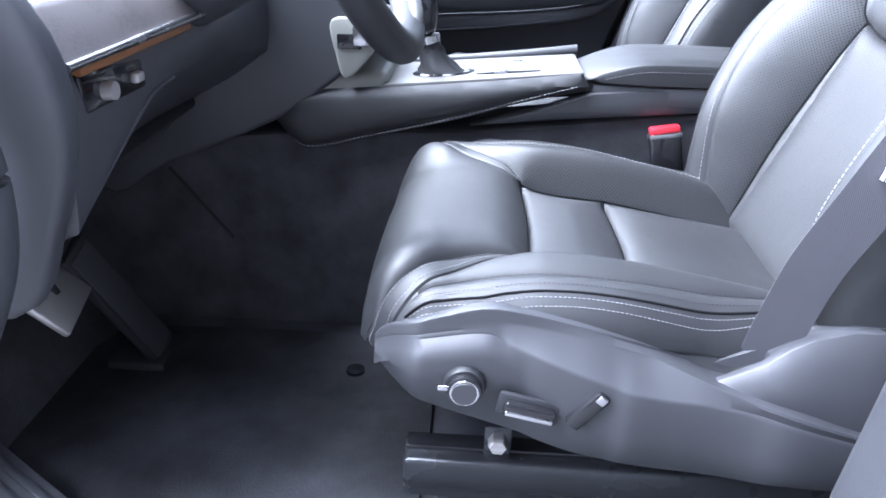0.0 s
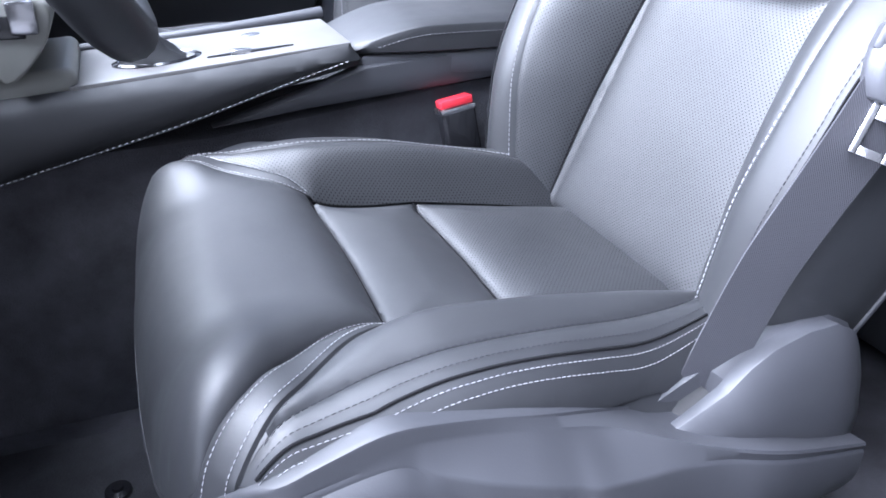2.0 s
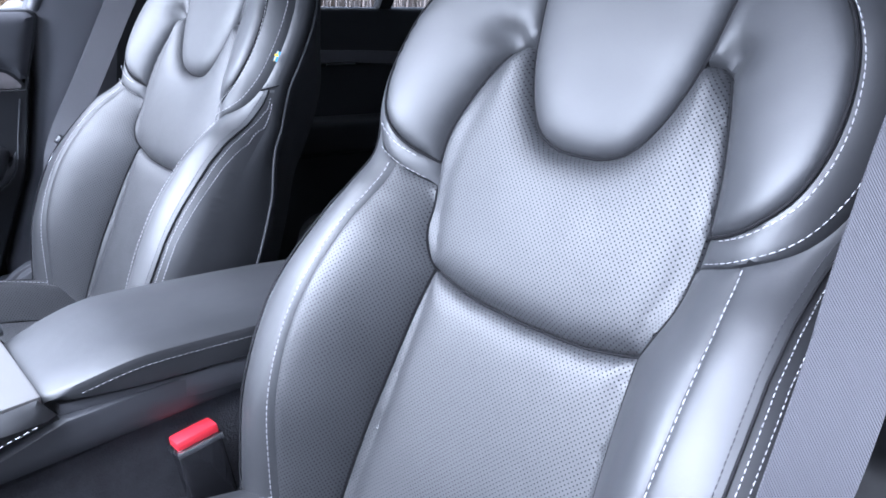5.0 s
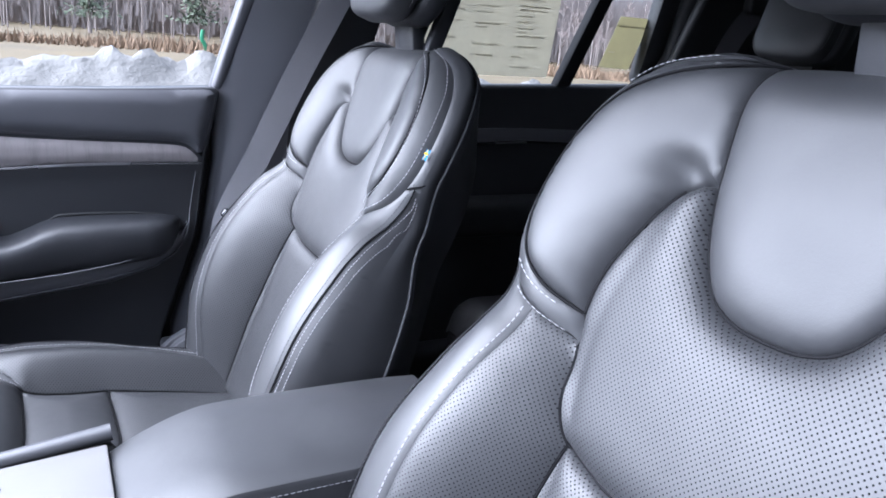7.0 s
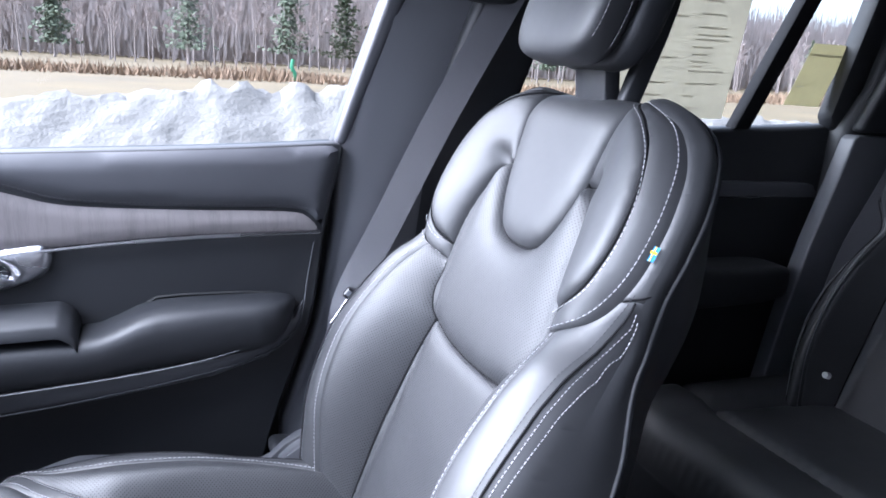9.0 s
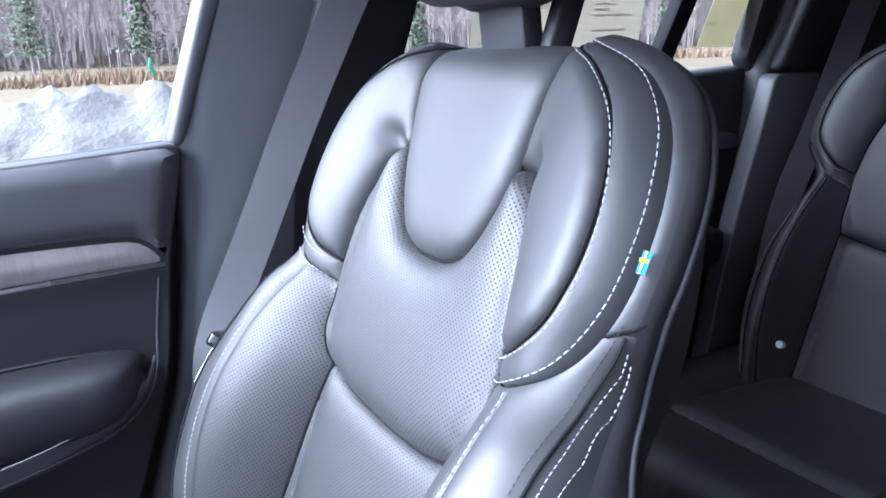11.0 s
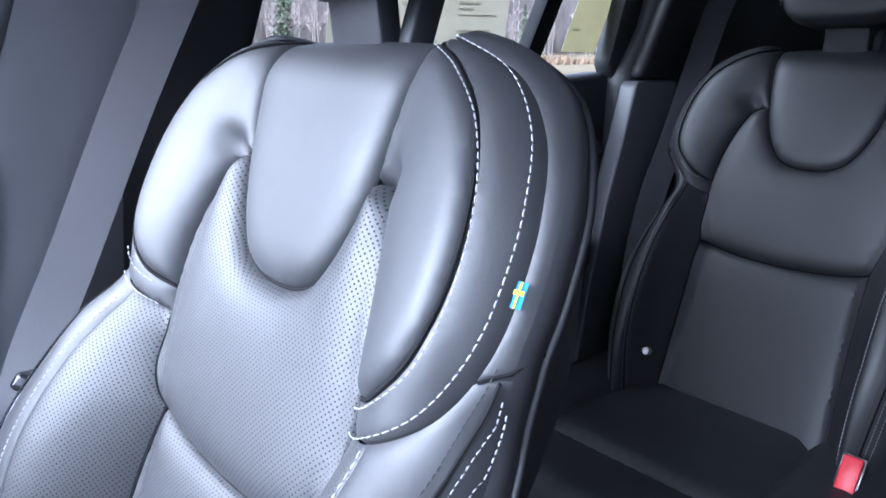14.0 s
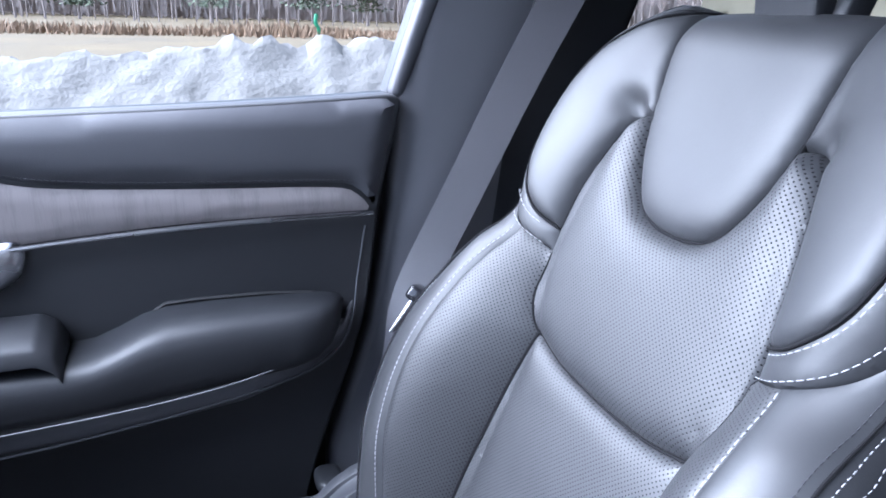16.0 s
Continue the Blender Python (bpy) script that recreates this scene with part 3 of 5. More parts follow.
def headrest(seat, origin, sign, mat=LEATHER, wide=0.172):
    s, c = ARC_UP
    ax = [(-c, 0, s), (0, sign, 0), (s, 0, c)]

    def at(w, u, v):
        return np.array(origin) + w * np.array(ax[0]) + u * np.array(ax[1]) + v * np.array(ax[2])
    pad = rounded_block("headrest_pad", at(.046, 0, .728), (.056, wide, .195), mat, seat, power=4.5, axes=ax, taper=lambda q: q * np.array([1, 1 - 0.35 * max(0, -q[2]), 1]))
    rounded_block("headrest_shell", at(.004, 0, .740), (.050, wide * 1.04, .20), SOFTTOUCH, seat, power=4, axes=ax)
    loft("headrest_post", [[at(-.030 + a + .045 * (v - .6) / .09, b, v) for a, b in ((-.014, -.032), (.010, -.032), (.014, 0), (.010, .032), (-.014, .032))] for v in (.60, .64, .69)], SOFTTOUCH, seat, bevel=0.004)
    for e in (1, -1):
        loft("headrest_stay", [[at(-.030 - a, e * (b - k), v) for a, b in ((-.002, .030), (.002, .041), (.022, .044), (.026, .034))] for v, k in ((.56, 0), (.62, 0), (.70, 0), (.735, .002), (.77, .010), (.81, .012))], SOFTTOUCH, seat, bevel=0.002)
        # two seams run down the side of the pad
        for w in (.060, .036):
            def side(p, h, w=w):
                q = np.abs((p[:, 0] - .728) / .0975) ** 4.5 + abs((w - .046) / .028) ** 4.5
                u = wide / 2 * np.maximum(1 - q, 0) ** (1 / 4.5) + h
                return np.array([at(w, e * b, v) for b, v in zip(u, p[:, 0])])
            stitches("seam_stitching", np.stack([np.linspace(.652, .804, 600), np.zeros(600)], 1), side, GREYTHREAD, seat, .0012)


def curve(x, xs, ys):
    """Smooth values between given ones."""
    c = spline(list(zip(xs, ys)), 10)
    return np.interp(x, c[:, 0], c[:, 1])


def cushion_height(x, u):
    """Seat cushion height over the seat's datum."""
    a = curve(x, [-.14, .0, .066, .187, .42], [.130, .124, .118, .120, .116])
    b = curve(x, [-.14, -.09, -.05, -.02, .03, .08, .16, .24, .33, .42], [.058, .066, .064, .058, .062, .064, .058, .045, .030, .02])
    au = np.abs(u)
    soft_nose = smooth01((.10 - x) / .16)
    rise = smooth01((au - a + .030 * soft_nose) / (.055 + .055 * soft_nose))
    z = .758 + b * rise
    z = z + (1 - rise) * curve(x, [-.14, -.09, -.03, .02, .055, .09, .2, .42], [.016, .032, .042, .039, .027, .014, -.001, -.030])
    r = .05
    half_width = curve(x, [-.14, .02, .08, .14, .19, .24, .32, .42], [.264, .264, .2625, .257, .2485, .2405, .236, .232])
    e = np.clip((au - (half_width - r)) / r, 0, 1)
    z = z - r * (1 - np.sqrt(np.maximum(1 - e * e, 0)))
    front = -.135 + .05 * (au / .26) ** 3
    r2 = .085
    e = np.clip((front + r2 - x) / r2, 0, 1)
    return z - r2 * (1 - np.sqrt(np.maximum(1 - e * e, 0)))


def seat_base(seat, yc, sign, dz, perf=True, step=0.006):
    soft = PERF if perf else LEATHER

    def S(p, h):
        p = np.array(p, float)
        return np.stack([p[:, 0], yc + sign * p[:, 1], cushion_height(p[:, 0], p[:, 1]) + h + dz], 1)
    front = spline([(-.135, 0), (-.133, .08), (-.125, .16), (-.112, .202), (-.098, .222)], 5)
    nose_side = spline([(-.098, .222), (-.082, .212), (-.060, .199), (-.034, .178), (.0, .154), (.032, .139), (.062, .130)], 5)
    band_side = spline([(-.075, .243), (-.058, .232), (-.036, .214), (-.010, .190), (.016, .167), (.042, .150), (.062, .130)], 5)
    row = lambda x, w: [(x, w), (x + .004, w * .5), (x + .006, 0)]
    half = lambda *ls: mirror_u(chain(*ls))

    def mirror_u(h):
        return np.vstack([h, (h * [1, -1])[::-1][1:-1]])
    c1, c2 = row(.060, .130), row(.180, .134)
    panel("thigh_support", half(front, nose_side, c1), S, LEATHER, seat, .022, .013, step, .004)
    panel("cushion_panel", half(c1[::-1], spline([(.060, .130), (.12, .131), (.180, .134)], 4), c2), S, LEATHER, seat, .017, .024, step, .005)
    panel("cushion_panel", half(c2[::-1], spline([(.180, .134), (.27, .130), (.40, .122)], 4), [(.40, 0)]), S, soft, seat, .018, .026, step, .005)
    for k in (1, -1):
        for l in (c1, c2, nose_side):
            seam(np.array(l) * [1, k], S, seat, -.003, .0015)
    bed = mirror_u(chain([(-.122, 0), (-.116, .14), (-.09, .205), (-.05, .24), (.0, .25), (.40, .25), (.40, 0)]))
    pts, fs, d = flat_mesh(bed, .016)
    put("cushion_foam", S(pts, np.full(len(pts), -.012)), fs, LEATHER, seat, fix=False)
    for k in (1, -1):
        flip = lambda l: np.array(l) * [1, k]
        inner = chain([(.40, .122), (.27, .130), (.180, .134), (.12, .131), (.062, .130)])
        crest = spline([(-.075, .243), (-.035, .226), (.02, .212), (.09, .206), (.17, .203), (.25, .194), (.33, .172), (.40, .14)], 6)
        outer = spline([(-.075, .243), (-.055, .254), (.0, .2625), (.08, .2620), (.14, .2565), (.19, .2480), (.24, .2400), (.32, .2355), (.40, .2325)], 6)
        A = np.vstack([[(-.103, yc + sign * k * .200, .728 + dz), (-.108, yc + sign * k * .209, .742 + dz)], S(flip(nose_side), np.zeros(len(nose_side)))])
        B = np.vstack([[(-.080, yc + sign * k * .226, .722 + dz), (-.083, yc + sign * k * .236, .738 + dz)], S(flip(band_side), np.zeros(len(band_side)))])
        A, B = resample(A, .002), resample(B, .002)
        n = min(len(A), len(B))
        A, B = A[np.linspace(0, len(A) - 1, n).astype(int)], B[np.linspace(0, len(B) - 1, n).astype(int)]

        def strip(p, h, A=A, B=B, n=n):
            t = np.clip(p[:, 0], 0, 1) * (n - 1)
            a = np.stack([np.interp(t, np.arange(n), A[:, i]) for i in range(3)], 1)
            c = np.stack([np.interp(t, np.arange(n), B[:, i]) for i in range(3)], 1)
            s = np.clip(p[:, 1], -.06, 1.10)
            ti = np.clip(t.astype(int), 3, n - 4)
            tan = A[ti + 3] - A[ti - 3]
            nor = np.cross(tan, c - a)
            nor /= np.linalg.norm(nor, axis=1)[:, None] + 1e-9
            nor *= np.where(nor[:, 2:] - nor[:, :1] < 0, -1, 1)
            lift = .0035 * np.sqrt(np.maximum(1 - (2 * s - 1) ** 4, 0)) - .05 * np.maximum(s - 1, 0) + h
            return a * (1 - s)[:, None] + c * s[:, None] + nor * lift[:, None]
        g = np.array([(t, s) for t in np.linspace(0, 1, 70) for s in np.linspace(-.04, 1.10, 9)])
        put("thigh_band", strip(g, np.zeros(len(g))), [(i * 9 + j, i * 9 + j + 1, i * 9 + j + 10, i * 9 + j + 9) for i in range(69) for j in range(8)], LEATHER, seat)
        for s in (.2, .8):
            stitches("band_stitching", np.stack([np.linspace(.01, .97, 900), np.full(900, s)], 1), strip, THREAD, seat, .0012, .003, .0016, .0005)
        panel("cushion_bolster", flip(chain(inner, band_side[::-1], crest)), S, soft if k > 0 or sign < 0 else LEATHER, seat, .010, .016, step, .0004, axis=1)
        panel("bolster_edge", flip(chain(crest, outer[::-1])), S, LEATHER, seat, .004, .010, step, .001)
        stitches("seam_stitching", flip(crest[3:] + [0, .0035]), S, THREAD if k > 0 or sign < 0 else DARKTHREAD, seat, .003)
        if k < 0:
            fan = lambda off: flip(crest[2:] + np.stack([np.zeros(len(crest) - 2), off * np.minimum(1, .35 + np.arange(len(crest) - 2) / 14) * np.interp(crest[2:, 0], [.08, .30, .4], [1, .84, .8])], 1))
            stitches("seam_stitching", fan(.021), S, DARKTHREAD, seat, .005, .003, .0016, .0006)
            seam(fan(.029), S, seat, .004, .0013)
            for off in (.035, .042):
                stitches("seam_stitching", fan(off), S, THREAD, seat, .0045, .003, .0016, .0005)
    # front and flanks of the cushion drop to the frame
    fr = np.vstack([spline([(.40, .2325), (.32, .236), (.24, .2400), (.19, .2480), (.14, .2565), (.08, .2620), (.0, .2625), (-.055, .254), (-.075, .243), (-.098, .222), (-.112, .202), (-.125, .16), (-.133, .08), (-.135, 0)], 5)])
    fr = np.vstack([fr, fr[-2::-1] * [1, -1]])
    top = S(fr, np.zeros(len(fr)))
    rings = []
    for f in np.linspace(0, 1, 6):
        q = top.copy()
        q[:, 2] = top[:, 2] * (1 - f) + (.690 + dz) * f
        q[:, 0] += .004 * math.sin(math.pi * f) * -1 + .075 * f * np.clip(-top[:, 0] / .13, 0, 1)
        q[:, 1] -= sign * .03 * f * fr[:, 1] / .26
        rings.append(q)
    loft("cushion_skirt", rings, LEATHER, seat, caps=False, closed=False)
    o = rings[-1]
    put("cushion_pan", o, [tuple(range(len(o)))], PLASTIC, seat, smooth=False)
    return S


def shield(seat, yc, sign, dz, side):
    """The moulded side cover of a seat base; side: -1 outboard, +1 inboard."""
    xs = np.linspace(-.096, .41, 90)
    along = lambda px, values: np.interp(xs, *zip(*spline(list(zip(px, values)), 6)))
    # upper edge, upper crease of the bevel, lower crease, foot
    top = along([-.096, -.085, -.06, -.025, .014, .053, .092, .132, .171, .21, .231, .309, .36, .46], [.750, .763, .778, .791, .801, .797, .789, .779, .769, .758, .750, .731, .712, .69])
    crease = along([-.096, -.06, -.025, .016, .055, .093, .13, .165, .19, .22, .25, .32, .46], [.746, .767, .778, .786, .784, .778, .771, .765, .762, .757, .750, .733, .69])
    crease_y = along([-.096, .016, .055, .093, .13, .165, .19, .22, .25, .32, .46], [.243, .243, .244, .246, .250, .257, .270, .287, .298, .310, .30])
    fold = along([-.096, -.06, -.025, .016, .037, .068, .10, .135, .15, .185, .215, .26, .32, .46], [.744, .764, .773, .779, .771, .763, .754, .745, .743, .741, .742, .737, .725, .685])
    fold_y = along([-.096, .016, .037, .068, .10, .135, .15, .185, .215, .26, .32, .46], [.2445, .2465, .254, .266, .273, .279, .285, .291, .296, .301, .311, .301])
    low = along([-.096, -.085, -.06, -.02, .03, .10, .18, .225, .30, .40, .46], [.738, .722, .706, .692, .676, .655, .642, .638, .634, .634, .64])
    nose = smooth01((xs + .096) / .05)
    rings = []
    for x, t, c, cy, f, fy, l, e in zip(xs, top, crease, crease_y, fold, fold_y, low, nose):
        # the cushion's bulge pushes the front of the cover outwards
        k = 1 - smooth01((x - .10) / .14)
        t, c, f, cy, fy, ty = t + .0125 * k, c + .0125 * k, f + .0125 * k, cy + .021 * k, fy + .021 * k, .2425 + .021 * k
        w = max(fy + .002, .283)
        inner = .221
        prof = [(inner, t - .006), (ty - .004, t), (ty - .001, t - .001), (ty, t - .003), (cy - .0005, c + .002), (cy + .0008, c - .0005), (fy - .0015, f + .001), (fy, f - .0006), (fy + .0006, f - .003), (.35 * fy + .65 * w, f - .010), (w, f - .022), (w - .002, f * .5 + l * .5), (w - .008, f * .25 + l * .75), (w * .6 + .096, l + .004), (.250, l), (inner, l + .002)]
        rings.append([(x, yc + sign * side * (inner + (y - inner) * (.45 + .55 * e)), z + dz) for y, z in prof])
    cover = loft("side_shield", rings, GREYPLASTIC, seat, "moulded charcoal plastic seat side cover")
    return cover


def front_seat(name, yc, sign, dz, label, controls, flag):
    seat = thing("car_seat", label, "car seat", "front seats", at=(0.1, yc, 0.62))
    origin = (.375, yc, .76 + dz)
    backrest(seat, origin, sign, True, 0.006, flag)
    headrest(seat, origin, sign)
    seat_base(seat, yc, sign, dz)
    for side in (-1, 1):
        cov = shield(seat, yc, sign, dz, side)
        if side == -1 and controls:
            Y = yc + sign * side * .288
            disc = lambda n, x, z, r, y1, y2, m: loft(n, [[(x + rr * math.cos(t), y, z + rr * math.sin(t)) for t in np.linspace(0, 2 * math.pi, 28, endpoint=False)] for rr, y in ((r, y1), (r, (y1 + y2) / 2), (r * .92, y2))], m, cov)
            o = sign * side
            disc("dial_well", -.004, .741 + dz, .0205, Y - o * .01, Y + o * .002, SOFTTOUCH)
            disc("lumbar_dial", -.004, .741 + dz, .0172, Y - o * .01, Y + o * .009, SHINY)
            disc("dial_ring", -.004, .741 + dz, .0150, Y, Y + o * .0105, CHROME)
            disc("dial_cap", -.004, .741 + dz, .0128, Y, Y + o * .0125, GREYPLASTIC)
            box("dial_lug", (-.0295, Y - .004, .7395 + dz), (-.018, Y + o * .007, .7455 + dz), CHROME, cov, bevel=.0015)
            lm = Matrix.Translation((.058, Y, .721 + dz)) @ Matrix.Rotation(radians(12), 4, 'Y')
            box("slide_recess", (-.031, -.004, -.013), (.031, .003, .013), SOFTTOUCH, cov, bevel=.006, m=lm)
            sw = box("slide_switch", (-.025, -.012, -.008), (.025, .002, .008), SHINY, cov, "black seat slide switch with chrome edge", bevel=.004, m=lm)
            box("chrome_edge", (-.023, -.0135, -.0055), (.023, -.010, -.0005), CHROME, sw, bevel=.001, m=lm)
            lm = Matrix.Translation((.112, Y, .729 + dz)) @ Matrix.Rotation(radians(-52), 4, 'Y')
            box("recline_recess", (-.030, -.004, -.014), (.030, .003, .014), SOFTTOUCH, cov, bevel=.006, m=lm)
            sw = box("recline_switch", (-.024, -.014, -.008), (.024, .002, .008), SHINY, cov, "black recline switch with chrome tip", bevel=.004, m=lm)
            box("chrome_tip", (.014, -.0152, -.004), (.0225, -.012, .005), CHROME, sw, bevel=.001, m=lm)
    # belt anchor cover behind the outboard shield
    rings = []
    for x, yi, zi, yr, zr, yo, zo, sd in ((.214, -.240, .741, -.262, .738, -.279, .730, 0), (.223, -.238, .745, -.263, .743, -.2815, .733, 0), (.2275, -.237, .748, -.263, .746, -.2825, .734, .022),
                                          (.248, -.236, .757, -.262, .756, -.286, .732, .024), (.276, -.234, .768, -.260, .770, -.289, .730, .024), (.278, -.234, .770, -.260, .772, -.289, .730, 0),
                                          (.295, -.232, .785, -.258, .788, -.291, .726, 0), (.315, -.231, .797, -.257, .800, -.292, .720, 0), (.345, -.231, .805, -.257, .809, -.294, .712, 0), (.372, -.233, .807, -.259, .811, -.294, .706, 0), (.395, -.235, .796, -.261, .799, -.292, .702, 0), (.41, -.236, .775, -.262, .778, -.287, .70, 0)):
        ring = ((x + .010, yi + .008, zi - .04), (x, yi, zi), (x, yi - .006, zi), (x + .008, yi - .007, zi - sd), (x + .008, yr + .001, zr - sd), (x, yr, zr), (x, yr * .6 + yo * .4, zr + .0025), (x + .001, yr * .25 + yo * .75, zr * .75 + zo * .25), (x + .004, yo, zr * .3 + zo * .7), (x + .012, yo + .002, zo - .03))
        rings.append([(a, yc + sign * b, c + dz) for a, b, c in ring])
    loft("anchor_cover", rings, GREYPLASTIC, seat, "grey plastic belt anchor cover", bevel=.0008)
    # A black block in the opening stands in for the shade inside the slot.
    slot = [(.231, -.244, .736), (.231, -.262, .734), (.282, -.259, .755), (.282, -.241, .755)]
    put("belt_slot_shade", [(a, yc + sign * b, c + dz - e) for e in (0, .01) for a, b, c in slot], [(0, 1, 2, 3), (7, 6, 5, 4), (0, 4, 5, 1), (1, 5, 6, 2), (2, 6, 7, 3), (3, 7, 4, 0)], RUBBER, seat, smooth=False)
    return seat


driver_seat = front_seat("driver_seat", .842, 1, .012, "charcoal perforated leather front seat with pale contrast stitching", True, False)
passenger_seat = front_seat("passenger_seat", 1.588, -1, 0.0, "charcoal perforated leather front seat with a small flag tag", False, True)

# ---- rear bench ----
rear_seat = thing("car_seat", "black leather rear seat with a padded shoulder section", "car seat", at=(1.1, 1.563, .6))
REAR = (1.253, 1.563, .754)
rear_face = backrest(rear_seat, REAR, -1, False, 0.007, fat=0.7, rear=True)
stud_at, stud_top = rear_face([(-.145, .09)], np.array([.006]))[0], rear_face([(-.145, .09)], np.array([.016]))[0]
tube("anchor_stud", [stud_at, stud_top], .006, WHITE, rear_seat, "small pale round stud", n=14)
headrest(rear_seat, REAR, -1)


def bench(name, y0, y1, parent, x0=.86, x1=1.30, top=.80):
    yc, hw = (y0 + y1) / 2, (y1 - y0) / 2

    def S(p, h):
        p = np.array(p, float)
        x, u = p[:, 0], np.abs(p[:, 1] - yc)
        e = np.clip((x0 + .06 - x) / .06, 0, 1)
        f = np.clip((u - hw + .03) / .03, 0, 1)
        z = top - .03 * (x - x0) - .06 * (1 - np.sqrt(1 - e * e)) - .03 * (1 - np.sqrt(1 - f * f)) + .012 * smooth01((u - hw + .13) / .05)
        return np.stack([x, p[:, 1], z + h], 1)
    seam = x0 + .16
    panel("bench_front", [(x0, y0), (seam, y0), (seam, y1), (x0, y1)], S, LEATHER, parent, .012, .016, .012, .003)
    inner = [(seam, y0 + .10), (x1, y0 + .12), (x1, y1 - .12), (seam, y1 - .10)]
    panel("bench_centre", inner, S, LEATHER, parent, .010, .016, .012, .003)
    panel("bench_side", [(seam, y0), (x1, y0), (x1, y0 + .12), (seam, y0 + .10)], S, LEATHER, parent, .008, .014, .012, .003)
    panel("bench_side", [(seam, y1), (x1, y1), (x1, y1 - .12), (seam, y1 - .10)], S, LEATHER, parent, .008, .014, .012, .003)
    box("bench_base", (x0 + .002, y0 + .003, .50), (x1, y1 - .003, top - .065), SOFTTOUCH, parent, bevel=.01)


bench("rear_cushion", 1.335, 1.845, rear_seat)
rear_middle = thing("car_seat", "narrow black leather middle rear seat", "car seat", at=(1.1, 1.2, .6))
bench("middle_cushion", 1.03, 1.315, rear_middle, top=.70)
rounded_block("middle_backrest", (1.42, 1.16, .98), (.16, .28, .60), LEATHER, rear_middle, power=5, axes=[(ARC_UP[1], 0, -ARC_UP[0]), (0, 1, 0), (ARC_UP[0], 0, ARC_UP[1])])
rear_left = thing("car_seat", "black leather rear seat", "car seat", at=(1.1, .85, .6))
bench("left_cushion", .57, 1.02, rear_left)
rounded_block("left_backrest", (1.36, .80, 1.02), (.16, .44, .62), LEATHER, rear_left, power=5, axes=[(ARC_UP[1], 0, -ARC_UP[0]), (0, 1, 0), (ARC_UP[0], 0, ARC_UP[1])])


# ---- cabin shell ----
YC = 1.207
ROOF = 1.66


def sheet_x(y):
    """Lift for a board drawn in x and z that stands at y and grows outward (to larger y)."""
    return lambda a, b, d: (a, y + d, b)


def wall(name, outline, y, thick, mat, **kw):
    return slab(name, outline, sheet_x(y), thick, mat, kind="structure", **kw)


box("floor", (-1.05, .46, .40), (2.6, 1.96, .445), CARPET, kind="structure", label="black carpeted car floor", category="floor", bevel=.002)
box("ceiling", (.0, .50, ROOF), (2.6, 1.92, ROOF + .05), HEADLINER, kind="structure", label="charcoal woven headliner under the roof", category="ceiling", bevel=.01)
box("wall_body", (-1.1, 1.992, .35), (2.65, 2.03, 1.17), PAINT, kind="structure", label="dark painted outer body side", category="wall", bevel=.01)
box("wall_rear", (2.55, .46, .40), (2.62, 1.96, 1.30), SOFTTOUCH, kind="structure", label="black trim of the tailgate", category="wall", bevel=.01)
slab("wall_front", [(-1.10, .40), (-.62, .40), (-.80, .80), (-1.10, 1.02)], lambda a, b, d: (a, .46 + d, b), 1.5, CARPET, kind="structure", label="carpeted bulkhead of the footwell", category="wall", bevel=.01)

box("wall_rear_top", (2.55, .46, 1.56), (2.62, 1.96, 1.68), SOFTTOUCH, kind="structure", label="black trim over the rear window", category="wall", bevel=.01)
for y0, y1 in ((.46, .80), (1.62, 1.96)):
    box("pillar_d", (2.55, y0, 1.30), (2.62, y1, 1.56), SOFTTOUCH, kind="structure", label="black rear pillar trim", category="pillar", bevel=.01)
put("window_windscreen", [(-.98, .52, 1.19), (-.98, 1.89, 1.19), (.0, 1.83, 1.64), (.0, .58, 1.64)], [(0, 1, 2, 3)], WINDSCREEN, None, "laminated tinted windscreen glass", smooth=False, fix=False, kind="structure", category="window")
tail = put("window_tailgate", [(2.585, .80, 1.30), (2.585, 1.62, 1.30), (2.585, 1.62, 1.56), (2.585, .80, 1.56)], [(0, 1, 2, 3)], DARKGLASS, None, "very dark tailgate glass, its tint added to cut light from behind", smooth=False, fix=False, kind="structure", category="window")
# Black sheet behind door and pillar stands in for the shade of their gap.
slab("trim_gap_sheet", [(.18, .46), (.50, .46), (.50, 1.22), (.18, 1.22)], lambda a, b, d: (a, 1.986 + d, b), .005, RUBBER, kind="structure", label="black sheet behind the door gap, standing in for its shade", category="trim", bevel=.001)
# passenger side: sill, pillars and window frames
wall("wall_sill", [(-1.05, .40), (2.6, .40), (2.6, .55), (-1.05, .55)], 1.90, .08, SOFTTOUCH, label="black sill trim", category="wall")
P_B = [(.392, 1.235), (.408, 1.29), (.458, 1.46), (.52, 1.67), (.80, 1.67), (.73, 1.46), (.68, 1.25), (.66, .95), (.66, .45), (.30, .45), (.31, .77), (.365, .94), (.39, 1.10)]
slab("pillar_b", P_B, lambda a, b, d: (a, 1.955 - .22 * max(0, b - 1.25) + d, b), .06, PILLAR, kind="structure", label="charcoal plastic centre pillar trim", category="pillar", bevel=.012, segs=3)
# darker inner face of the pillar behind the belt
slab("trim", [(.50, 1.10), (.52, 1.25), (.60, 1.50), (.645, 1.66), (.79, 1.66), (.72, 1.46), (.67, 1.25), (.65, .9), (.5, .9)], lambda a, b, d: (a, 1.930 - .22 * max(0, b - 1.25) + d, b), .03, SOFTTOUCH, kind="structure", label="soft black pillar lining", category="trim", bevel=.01)
